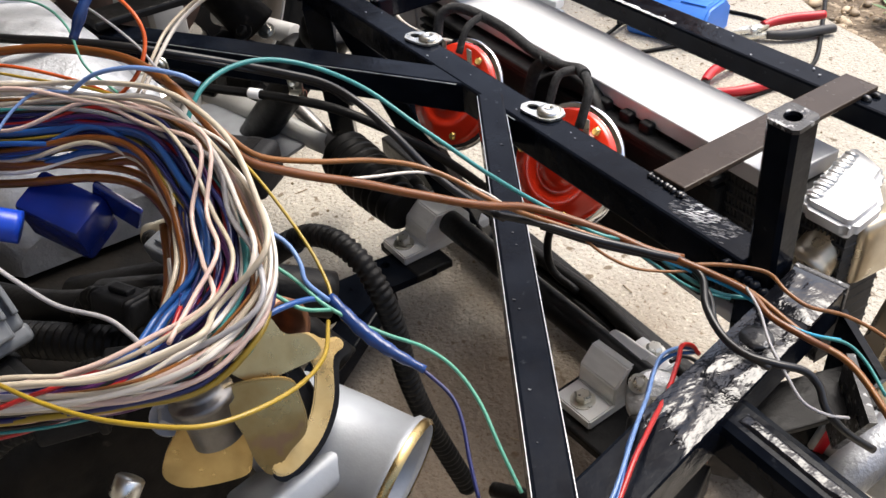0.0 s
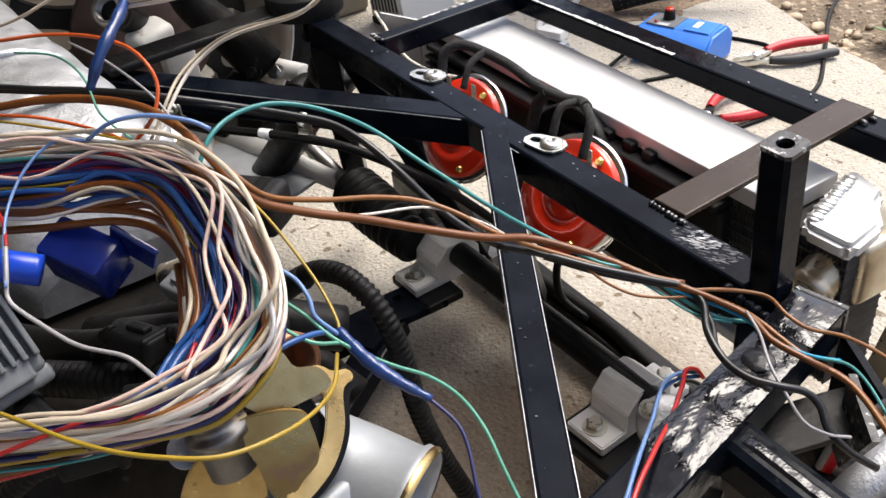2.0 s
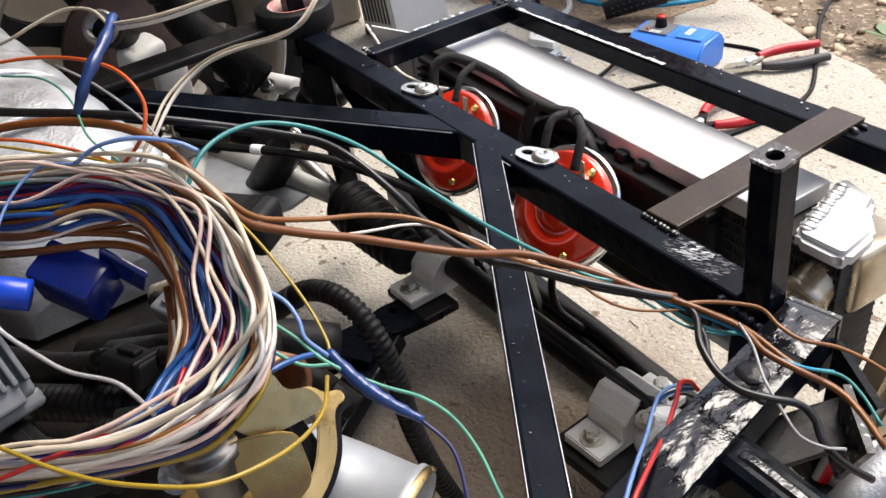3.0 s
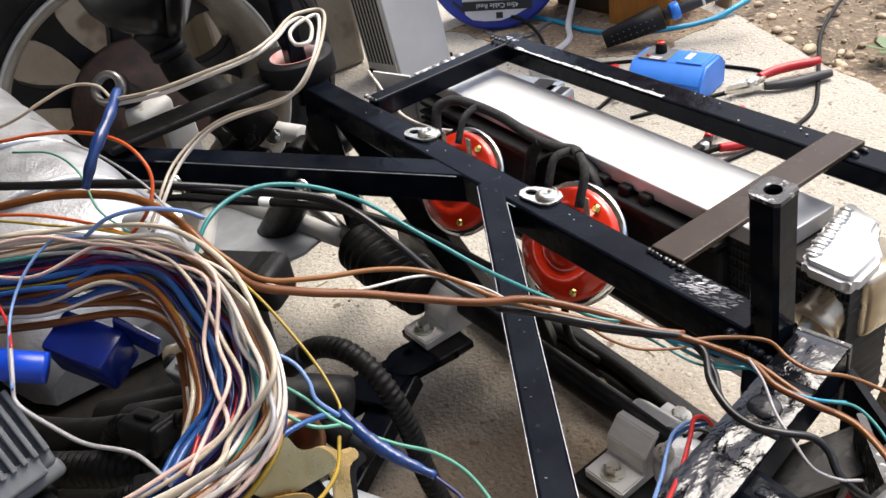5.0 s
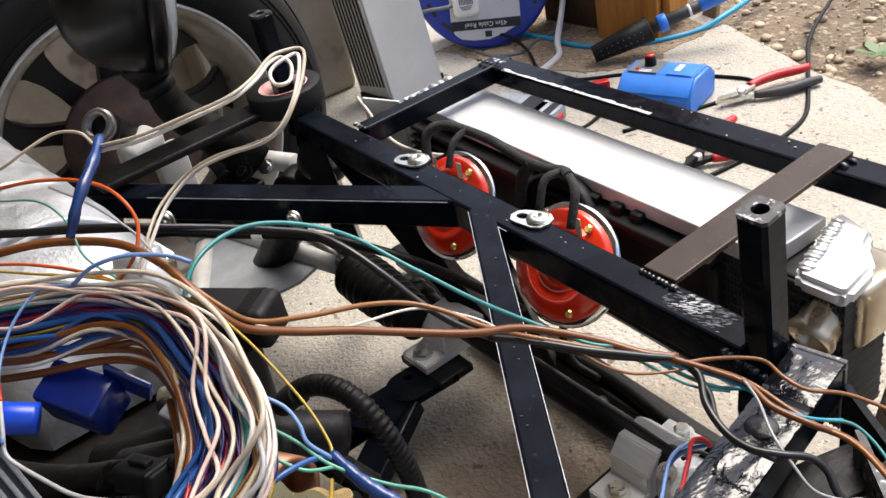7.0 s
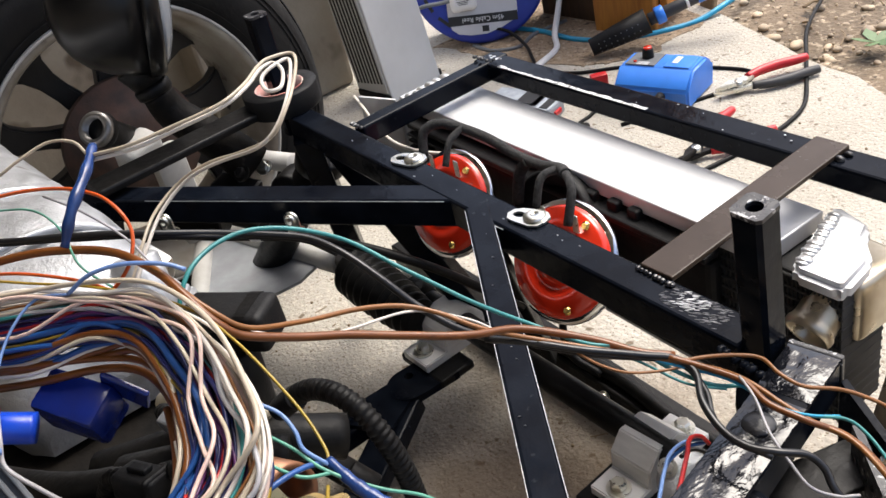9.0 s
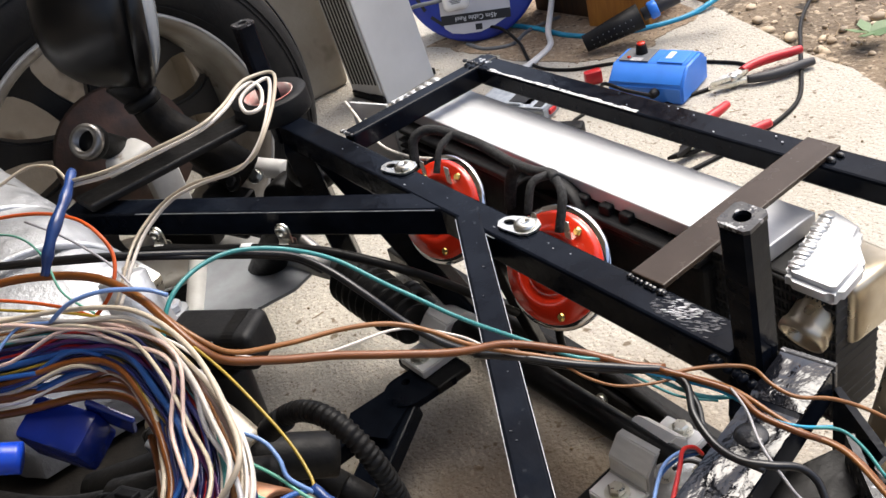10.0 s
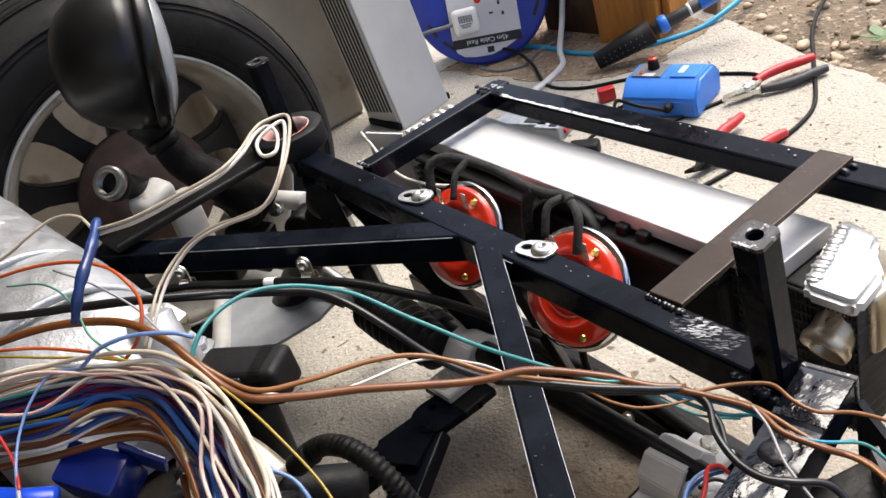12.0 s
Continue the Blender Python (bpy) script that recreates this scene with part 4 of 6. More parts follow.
def well_plug(at, turn, tilt, long, r_, material=PLASTIC):
    """A moulded cable plug: stepped body, locking tab and a corrugated tail."""
    m = pose(*at, tilt, 0, turn)
    body = put("plug", smooth(box((long, r_ * 2, r_ * 1.6), m, r_ * 0.3, 3), 40), material, well, "black moulded cable plug")
    put("tab", box((long * 0.45, r_ * 0.7, r_ * 0.35), m @ Matrix.Translation((0, 0, r_ * 0.95)), r_ * 0.1), material, body)
    put("collar", smooth(box((long * 0.16, r_ * 2.35, r_ * 1.95), m @ Matrix.Translation((long * 0.38, 0, 0)), r_ * 0.3, 3), 40), RUBBER, body)
    tail = [m @ Vector((-long * 0.45, 0, 0)), m @ Vector((-long * 0.9, r_ * 0.3, -r_ * 0.5)), m @ Vector((-long * 1.5, r_, -r_ * 2.5))]
    put("tail", sweep(glide(tail, 5), r_ * 0.55, 10, None, r_ * 0.10, r_ * 0.5), RUBBER, body)


well_plug((0.128, -0.262, 0.556), 48, 10, 0.030, 0.0075)
well_plug((0.105, -0.292, 0.552), 30, -15, 0.026, 0.0085)
well_plug((0.140, -0.300, 0.548), 62, 5, 0.024, 0.0065)
well_plug((0.090, -0.262, 0.560), 20, 12, 0.022, 0.0070, GREYP)
well_plug((0.152, -0.330, 0.545), 75, 0, 0.030, 0.0080)
well_plug((0.120, -0.345, 0.545), 15, 8, 0.026, 0.0075)
gasket = solo("gasket_sheet", plate([(-0.02, -0.015), (0.018, -0.022), (0.022, 0.012), (0.004, 0.024), (-0.018, 0.018)], 0.0015, pose(0.100, -0.268, 0.508, 12, 10, 30)), CREAM, "torn cream paper gasket in the engine well", "gasket")
gasket2 = solo("gasket_sheet", plate([(-0.012, -0.012), (0.016, -0.010), (0.012, 0.014), (-0.010, 0.010)], 0.0015, pose(0.055, -0.305, 0.512, 20, 0, 70)), CREAM, "torn cream paper gasket in the engine well", "gasket")

# ribbed flexible conduit looping over the rack
conduit = thing("ribbed_conduit", (0.1, -0.19, 0.5), "ribbed black plastic conduit looping down", "conduit")
put("corrugated_tube", sweep(glide([(0.111, -0.221, 0.550), (0.120, -0.215, 0.560), (0.132, -0.207, 0.568), (0.148, -0.201, 0.571), (0.163, -0.197, 0.566), (0.172, -0.194, 0.552), (0.176, -0.191, 0.530), (0.179, -0.190, 0.505), (0.183, -0.185, 0.475), (0.186, -0.177, 0.445), (0.193, -0.169, 0.415)]), 0.0047, 18, None, 0.0008, 0.0034), RUBBER, conduit)
put("end_collar", sweep(glide([(0.113, -0.220, 0.552), (0.119, -0.216, 0.558), (0.125, -0.213, 0.563)], 4), 0.0062, 18), PLASTIC, conduit)

# grey multi-pin connector and blue clip
plug = thing("grey_connector", (0.085, -0.335, 0.57), "grey ribbed multi-pin connector block", "connector")
pm = pose(0.091, -0.357, 0.572, 0, 52, 14) @ Matrix.Scale(0.92, 4)
put("body", smooth(box((0.044, 0.044, 0.030), pm, 0.003, 3), 40), GREYP, plug)
for i in range(8):
    put("rib", box((0.036, 0.0028, 0.010), pm @ Matrix.Translation((-0.003, -0.0195 + 0.0056 * i, 0.0170)), 0.0008), GREYP, plug)
put("latch", box((0.012, 0.030, 0.006), pm @ Matrix.Translation((0.018, 0.0, 0.0160)), 0.0015), GREYP, plug)
put("collar", smooth(box((0.010, 0.047, 0.033), pm @ Matrix.Translation((0.024, 0.0, -0.004)), 0.003, 3), 40), GREYP, plug)
bclip = thing("blue_connector", (0.095, -0.303, 0.60), "translucent dark blue plastic connector with a blue tube", "connector")
bmx = pose(0.078, -0.298, 0.590, 20, 16, 34)
put("body", smooth(box((0.034, 0.022, 0.026), bmx, 0.003, 2), 40), CLIPBLUE, bclip)
put("flap", box((0.024, 0.003, 0.022), bmx @ pose(0.020, 0.012, 0.006, 0, 20, 0), 0.001), CLIPBLUE, bclip)
put("tube", smooth(strand([(0.050, -0.365, 0.606), (0.072, -0.345, 0.609), (0.088, -0.330, 0.607), (0.094, -0.318, 0.602)], 0.0072, "blue", 14)), TUBEBLUE, bclip, "bright blue tube")

# ---- throttle linkage ----
TH = pose(0.2045, -0.2565, 0.560, 46.5, 4, 76.9)


def on(u, v, w=0.0):
    return TH @ Vector((u, v, w))


def rounded(outline):
    """The outline with its corners eased."""
    n_ = len(outline)
    ring = [Vector((*outline[i % n_], 0)) for i in range(-2, n_ + 2)]
    eased = glide(ring, 4)[8:8 + 4 * n_]
    return [(p.x, p.y) for p in eased]


throttle = thing("throttle_linkage", (0.19, -0.265, 0.55), "yellow zinc-plated throttle quadrant with its spindle", "throttle linkage")
for outline, w, tip, name in (([(-0.0214, 0.0243), (-0.0162, 0.0281), (-0.0119, 0.0281), (-0.0124, 0.0233), (-0.0095, 0.0202), (-0.0064, 0.0224), (-0.0057, 0.0281), (0.0000, 0.0276), (0.0043, 0.0202), (0.0131, 0.0179), (0.0167, 0.0095), (0.0036, 0.0057), (-0.0095, 0.0043), (-0.0179, 0.0095), (-0.0224, 0.0167)], 0.004, (6, 4), "cam_plate"),
                      ([(0.0036, 0.0179), (0.0143, 0.0186), (0.0195, 0.0148), (0.0262, 0.0138), (0.0274, 0.0095), (0.0219, 0.0060), (0.0179, -0.0095), (0.0095, -0.0226), (-0.0024, -0.0314), (-0.0095, -0.0328), (-0.0124, -0.0286), (-0.0024, -0.0233), (0.0071, -0.0131), (0.0131, 0.0024), (0.0107, 0.0095)], 0.000, (-8, 9), "quadrant"),
                      ([(-0.0238, 0.0036), (-0.0143, 0.0071), (0.0024, 0.0043), (0.0052, -0.0036), (0.0048, -0.0167), (-0.0036, -0.0238), (-0.0119, -0.0314), (-0.0167, -0.0250), (-0.0190, -0.0119)], 0.007, (16, -12), "lever"),
                      ([(-0.0286, 0.0036), (-0.0405, -0.0036), (-0.0505, -0.0167), (-0.0519, -0.0250), (-0.0440, -0.0314), (-0.0238, -0.0321), (-0.0179, -0.0262), (-0.0143, -0.0095), (-0.0190, 0.0000)], -0.004, (34, -16), "foot_bracket")):
    cu, cv = sum(p[0] for p in outline) / len(outline), sum(p[1] for p in outline) / len(outline)
    bm = plate(rounded(outline), 0.0028, TH @ pose(cu, cv, w * 1.5, *tip) @ Matrix.Translation((-cu, -cv, 0)))
    bmesh.ops.bevel(bm, geom=[e for e in bm.edges if len(e.link_faces) == 2 and e.calc_face_angle(0) > 0.3], offset=0.0006, segments=2, affect='EDGES')
    put(name, bm, YZINC, throttle)
bm = plate([(u * 1.02 + 0.001, v * 1.02 - 0.001) for u, v in rounded([(0.0036, 0.0179), (0.0143, 0.0186), (0.0195, 0.0148), (0.0262, 0.0138), (0.0274, 0.0095), (0.0219, 0.0060), (0.0179, -0.0095), (0.0095, -0.0226), (-0.0024, -0.0314), (-0.0095, -0.0328), (-0.0124, -0.0286), (-0.0024, -0.0233), (0.0071, -0.0131), (0.0131, 0.0024), (0.0107, 0.0095)])], 0.0024, TH @ Matrix.Translation((0.001, -0.0015, -0.007)))
put("quadrant", bm, SATIN, throttle)
put("spindle", smooth(lathe([(0.010, -0.01), (0.010, 0.006), (0.0125, 0.006), (0.0125, 0.010), (0.009, 0.010), (0.009, 0.015), (0.0115, 0.015), (0.0115, 0.019), (0.0075, 0.019), (0.0075, 0.026), (0.004, 0.027)], TH @ pose(-0.0290, -0.0035, 0.006, -62, 0, 12), 28), 40), STEEL, throttle, "stacked steel spindle and washers")
put("return_spring", sweep([on(-0.004 + 0.006 * math.cos(i * 0.8), 0.004 + 0.006 * math.sin(i * 0.8), -0.020 + 0.0004 * i) for i in range(60)], 0.0009, 6), SATIN, throttle)
put("black_bracket", box((0.020, 0.034, 0.020), TH @ pose(0.002, -0.004, -0.014, 0, 0, 20), 0.003), PLASTIC, throttle)
hexbolt(throttle, on(-0.044, -0.001, -0.004)[:], (TH.to_3x3() @ Vector((0.2, 0.3, 1)))[:], 0.0050, CAST)
put("copper_bush", smooth(lathe([(0.013, 0), (0.013, 0.030), (0.010, 0.030), (0.010, 0)], TH @ pose(-0.008, 0.032, -0.03, 20, 30, 0), 28, cap=False)), mat("copper_brown", (0.30, 0.13, 0.06), 0.4, metal=0.7, color2=(0.2, 0.1, 0.06), scale=60), throttle, "brown copper bush")

# intake trumpet, manifold and studs beside the linkage
intake = thing("carburettor", (0.23, -0.25, 0.50), "cast aluminium throttle body with a round mouth", "carburettor")
im = TH @ pose(0.028, -0.040, -0.030, 38, 62, 0)
put("barrel", smooth(lathe([(0.024, -0.040), (0.026, -0.010), (0.0265, 0.012), (0.0285, 0.014), (0.0285, 0.018), (0.0265, 0.020), (0.0235, 0.018), (0.023, -0.038)], im, 48, cap=False), 50), SMOOTHCAST, intake)
put("mouth_lip", smooth(lathe([(0.0286, 0.0165), (0.0290, 0.0185), (0.0275, 0.0205)], im, 48, cap=False)), YZINC, intake, "brown-stained machined lip")
put("flange", smooth(box((0.05, 0.014, 0.045), TH @ pose(0.000, -0.038, -0.026, 10, 20, 20), 0.004, 3), 40), SMOOTHCAST, intake)
put("manifold", smooth(rod(on(-0.170, -0.046, -0.030), on(-0.062, -0.052, -0.024), 0.019)), SMOOTHCAST, intake, "pale cast manifold runner")
put("stud", sweep([on(-0.078 + 0.0135 * i / 29, -0.045 + 0.021 * i / 29, 0.006) for i in range(30)], 0.0040, 12, None, 0.0008, 0.0016), BRASS, intake, "threaded brass stud")
put("stud_cap", smooth(rod(on(-0.0650, -0.025, 0.006), on(-0.0605, -0.018, 0.007), 0.0054)), ZINC, intake)


# ---- wires ----
COLOUR_WORDS = {"tan": "light brown", "navy": "dark blue", "skyblue": "pale blue", "cyan": "bright blue"}


def lead(colour, r, *points):
    """One loose insulated wire, slightly wavy."""
    r *= 0.66 if colour != "yellow" else 0.5
    ps = glide(points, 6)
    ps = [p + 0.0008 * noise.noise_vector(p * 30) for p in ps]
    word = COLOUR_WORDS.get(colour, colour)
    size = "thick" if r > 0.0016 else "thin"
    return solo("wire", sweep(ps, r, 8), WIRE[colour], size + " " + word + " insulated wire lying loose over the chassis", "wire", "loose wires")


OUTER = [(0.011, -0.332, 0.632), (0.046, -0.298, 0.637), (0.078, -0.269, 0.640), (0.115, -0.248, 0.640), (0.159, -0.242, 0.638), (0.194, -0.245, 0.630), (0.215, -0.253, 0.622), (0.226, -0.266, 0.615), (0.229, -0.286, 0.610), (0.221, -0.312, 0.606), (0.203, -0.339, 0.603), (0.179, -0.370, 0.600)]
INNER = [(0.028, -0.343, 0.612), (0.068, -0.310, 0.618), (0.090, -0.281, 0.622), (0.108, -0.267, 0.622), (0.139, -0.265, 0.620), (0.158, -0.270, 0.613), (0.176, -0.278, 0.607), (0.189, -0.291, 0.602), (0.195, -0.309, 0.597), (0.192, -0.328, 0.594), (0.185, -0.349, 0.592), (0.174, -0.373, 0.590)]
loom = thing("wiring_loom", (0.14, -0.27, 0.58), "big coil of many coloured wires from the car's wiring loom", "wiring loom")
ZONES = ((0.07, ("brown", "white", "cream", "yellow", "brown", "orange")),
         (0.34, ("blue", "blue", "navy", "blue", "navy", "blue", "black", "purple", "blue", "yellow")),
         (0.68, ("navy", "purple", "red", "magenta", "navy", "purple", "navy", "pink", "black", "tan", "navy", "brown", "purple")),
         (1.01, ("white", "pink", "white", "grey", "navy", "purple", "cream", "navy", "pink", "tan", "white", "purple", "yellow", "black", "teal")))
random.seed(4)
NS = 96
for k in range(NS):
    u = (k + 0.5) / NS
    colour = random.choice(next(c for top_u, c in ZONES if u < top_u))
    pale = colour in ("white", "pink", "cream")
    over = k % 10 == 0 and u > 0.34
    if over:
        colour, pale = random.choice(("white", "white", "pink", "grey", "cream")), True
    lift = random.uniform(-0.010, 0.006) if pale or colour in ("brown", "tan", "grey") else random.uniform(-0.006, 0.006) if u < 0.68 else random.uniform(-0.016, 0.004)
    r = random.uniform(0.00060, 0.00125) if colour != "brown" else 0.0017
    if colour == "blue":
        r = random.choice((0.0009, 0.0013, 0.0017))
    seed = random.uniform(0, 90)
    wander = 0.50 if over else 0.17 if u > 0.68 or u < 0.10 else 0.27
    pts = []
    for i, (a, b) in enumerate(zip(INNER, OUTER)):
        w = u + wander * noise.noise(Vector((seed, i * 0.65, 0)))
        w = min(1.08, max(-0.10, w))
        p = Vector(a).lerp(Vector(b), w)
        p.z += lift * (0.6 + 0.6 * noise.noise(Vector((seed, i * 0.5, 7)))) + 0.006 * noise.noise(Vector((seed, i * 0.8, 20))) + (0.008 if over else 0)
        pts.append(p)
    if k % 11 == 5:
        pts = pts[:9]
    put("strand", sweep(glide(pts, 6), r, 7), WIRE[colour], loom)
# looser strands inside the coil
for k in range(6):
    colour = ["brown", "white", "yellow", "brown", "cream", "red"][k]
    u = -0.20 + 0.05 * k
    pts = [Vector(a).lerp(Vector(b), u + 0.05 * noise.noise(Vector((k * 5.1, i * 0.4, 2)))) + Vector((0, 0, -0.012 + 0.008 * noise.noise(Vector((k * 3.3, i * 0.5, 9))))) for i, (a, b) in enumerate(zip(INNER, OUTER))]
    put("strand", sweep(glide(pts[(0 if k == 3 else 4 + k % 3):12], 6), 0.0020 if colour == "brown" else 0.0011, 7), WIRE[colour], loom)
# the end of the coil, going down behind the cover
wrap = thing("taped_wire_tail", (0.06, -0.25, 0.67), "upright bunch of wires bound in blue insulating tape", "taped wires")
put("tape", sweep(glide([(0.047, -0.237, 0.692), (0.063, -0.247, 0.688), (0.076, -0.261, 0.680), (0.079, -0.271, 0.667)], 8), lambda t: 0.0021 + 0.0006 * math.sin(math.pi * t) + 0.0003 * math.sin(t * 25), 12), TAPEBLUE, wrap)
wrap2 = thing("taped_wire_tail", (0.22, -0.23, 0.58), "bunch of wires bound in blue tape, hanging over the conduit", "taped wires")
put("tape", sweep(glide([(0.209, -0.232, 0.597), (0.224, -0.229, 0.591), (0.236, -0.224, 0.586), (0.248, -0.216, 0.580)], 10), lambda t: 0.0014 + 0.0014 * math.sin(math.pi * min(0.97, 0.1 + t * 0.9)) + 0.0002 * math.sin(t * 40), 12), TAPEBLUE, wrap2)
lead("black", 0.0031, (-0.059, -0.313, 0.635), (-0.025, -0.283, 0.635), (0.002, -0.254, 0.633), (0.021, -0.230, 0.628), (0.036, -0.200, 0.618), (0.053, -0.176, 0.610), (0.066, -0.160, 0.604), (0.085, -0.152, 0.598), (0.106, -0.143, 0.585), (0.122, -0.135, 0.570), (0.139, -0.124, 0.556), (0.150, -0.109, 0.543))
lead("black", 0.0024, (-0.062, -0.314, 0.632), (-0.011, -0.269, 0.633), (0.020, -0.230, 0.626), (0.040, -0.196, 0.615), (0.061, -0.162, 0.602), (0.081, -0.153, 0.596))
lead("teal", 0.0018, (0.105, -0.247, 0.615), (0.100, -0.238, 0.630), (0.094, -0.227, 0.637), (0.085, -0.209, 0.637), (0.081, -0.190, 0.632), (0.086, -0.169, 0.622), (0.096, -0.149, 0.607), (0.120, -0.133, 0.590), (0.143, -0.117, 0.572), (0.163, -0.095, 0.552), (0.186, -0.078, 0.540), (0.199, -0.063, 0.534), (0.219, -0.052, 0.522), (0.236, -0.043, 0.516), (0.245, -0.030, 0.512))
lead("brown", 0.0032, (-0.011, -0.319, 0.640), (0.014, -0.293, 0.645), (0.039, -0.270, 0.648), (0.069, -0.251, 0.648), (0.098, -0.243, 0.645), (0.117, -0.239, 0.638), (0.132, -0.235, 0.628), (0.135, -0.227, 0.617), (0.137, -0.208, 0.605), (0.141, -0.183, 0.592), (0.150, -0.156, 0.578), (0.159, -0.130, 0.566), (0.163, -0.106, 0.556), (0.173, -0.089, 0.548), (0.186, -0.074, 0.540), (0.204, -0.061, 0.532), (0.216, -0.048, 0.528))
lead("tan", 0.002, (0.095, -0.244, 0.648), (0.127, -0.234, 0.632), (0.134, -0.223, 0.618), (0.128, -0.198, 0.603), (0.126, -0.168, 0.590), (0.130, -0.146, 0.580), (0.141, -0.133, 0.573), (0.156, -0.121, 0.563), (0.168, -0.103, 0.551), (0.186, -0.082, 0.541), (0.206, -0.062, 0.531), (0.222, -0.047, 0.526), (0.243, -0.034, 0.520), (0.268, -0.032, 0.516), (0.282, -0.030, 0.513), (0.301, -0.026, 0.509), (0.327, -0.031, 0.500))
lead("white", 0.0011, (0.128, -0.222, 0.612), (0.138, -0.203, 0.602), (0.138, -0.181, 0.592), (0.133, -0.142, 0.576), (0.147, -0.121, 0.564), (0.162, -0.109, 0.553), (0.180, -0.092, 0.544))
lead("black", 0.003, (0.149, -0.115, 0.548), (0.170, -0.101, 0.547), (0.191, -0.082, 0.541), (0.207, -0.063, 0.533), (0.217, -0.050, 0.528), (0.229, -0.048, 0.524), (0.243, -0.060, 0.522), (0.259, -0.066, 0.519), (0.274, -0.066, 0.518), (0.285, -0.059, 0.517), (0.293, -0.049, 0.513), (0.300, -0.046, 0.507), (0.308, -0.049, 0.500), (0.317, -0.044, 0.490), (0.326, -0.034, 0.480))
lead("black", 0.0024, (0.169, -0.101, 0.545), (0.198, -0.074, 0.535), (0.218, -0.049, 0.525), (0.237, -0.051, 0.520), (0.252, -0.063, 0.519), (0.267, -0.067, 0.518), (0.285, -0.062, 0.516))
lead("tan", 0.0016, (0.219, -0.051, 0.527), (0.226, -0.035, 0.524), (0.235, -0.021, 0.521), (0.243, -0.015, 0.519), (0.255, -0.017, 0.517), (0.267, -0.014, 0.514), (0.277, -0.000, 0.508), (0.289, 0.009, 0.502), (0.304, 0.015, 0.495))
lead("brown", 0.0026, (0.215, -0.052, 0.529), (0.231, -0.043, 0.525), (0.247, -0.035, 0.520), (0.264, -0.038, 0.518), (0.281, -0.033, 0.515), (0.294, -0.025, 0.509), (0.306, -0.023, 0.503), (0.325, -0.026, 0.494))
lead("teal", 0.0013, (0.273, -0.035, 0.516), (0.282, -0.026, 0.513), (0.291, -0.015, 0.508), (0.302, -0.014, 0.503), (0.317, -0.019, 0.497))
lead("cyan", 0.0012, (0.198, -0.070, 0.536), (0.214, -0.055, 0.527), (0.240, -0.038, 0.519), (0.266, -0.037, 0.518), (0.279, -0.030, 0.515), (0.288, -0.016, 0.509))
lead("tan", 0.0012, (0.187, -0.087, 0.541), (0.198, -0.082, 0.535), (0.208, -0.073, 0.529), (0.217, -0.058, 0.525), (0.224, -0.042, 0.523))
lead("grey", 0.0012, (0.245, -0.035, 0.522), (0.259, -0.041, 0.520), (0.276, -0.053, 0.519), (0.291, -0.058, 0.514), (0.302, -0.059, 0.507), (0.310, -0.051, 0.500), (0.314, -0.040, 0.494))
lead("teal", 0.0011, (0.184, -0.077, 0.539), (0.207, -0.064, 0.529), (0.227, -0.053, 0.519), (0.241, -0.040, 0.514))
lead("cream", 0.0013, (0.052, -0.241, 0.690), (0.073, -0.226, 0.695), (0.084, -0.207, 0.699), (0.092, -0.187, 0.702), (0.086, -0.171, 0.703), (0.074, -0.158, 0.704), (0.069, -0.149, 0.704), (0.071, -0.137, 0.702), (0.092, -0.148, 0.700), (0.111, -0.165, 0.694), (0.111, -0.176, 0.685), (0.087, -0.185, 0.675), (0.061, -0.195, 0.665), (0.046, -0.209, 0.655), (0.049, -0.225, 0.648), (0.060, -0.238, 0.642), (0.067, -0.251, 0.630))
lead("white", 0.0014, (0.053, -0.241, 0.688), (0.074, -0.225, 0.693), (0.084, -0.205, 0.697), (0.091, -0.185, 0.700), (0.087, -0.170, 0.702), (0.076, -0.158, 0.703), (0.074, -0.150, 0.703), (0.086, -0.151, 0.702), (0.099, -0.159, 0.700), (0.097, -0.165, 0.700), (0.083, -0.161, 0.701), (0.079, -0.153, 0.703), (0.076, -0.142, 0.702), (0.098, -0.155, 0.698), (0.110, -0.169, 0.690), (0.107, -0.180, 0.682), (0.079, -0.189, 0.671), (0.056, -0.203, 0.660), (0.052, -0.220, 0.650), (0.061, -0.236, 0.641), (0.069, -0.250, 0.629))
lead("cream", 0.0012, (0.049, -0.241, 0.690), (0.030, -0.242, 0.692), (0.012, -0.251, 0.690), (0.006, -0.266, 0.685), (0.000, -0.278, 0.680), (-0.021, -0.297, 0.672))
lead("orange", 0.0014, (-0.020, -0.299, 0.668), (0.003, -0.274, 0.670), (0.022, -0.256, 0.670), (0.043, -0.245, 0.668), (0.061, -0.241, 0.664), (0.069, -0.241, 0.655), (0.075, -0.248, 0.645), (0.073, -0.257, 0.636), (0.070, -0.267, 0.630))
lead("orange", 0.0013, (-0.004, -0.314, 0.640), (0.034, -0.288, 0.642), (0.061, -0.271, 0.640), (0.090, -0.257, 0.637), (0.109, -0.245, 0.635))
lead("yellow", 0.0014, (-0.001, -0.315, 0.639), (0.044, -0.288, 0.641), (0.074, -0.267, 0.640), (0.101, -0.250, 0.637), (0.123, -0.239, 0.632), (0.147, -0.234, 0.626), (0.169, -0.231, 0.618), (0.189, -0.229, 0.606), (0.204, -0.230, 0.599), (0.210, -0.232, 0.597))
lead("skyblue", 0.0016, (0.077, -0.279, 0.645), (0.083, -0.268, 0.652), (0.092, -0.254, 0.654), (0.102, -0.240, 0.650), (0.108, -0.233, 0.645))
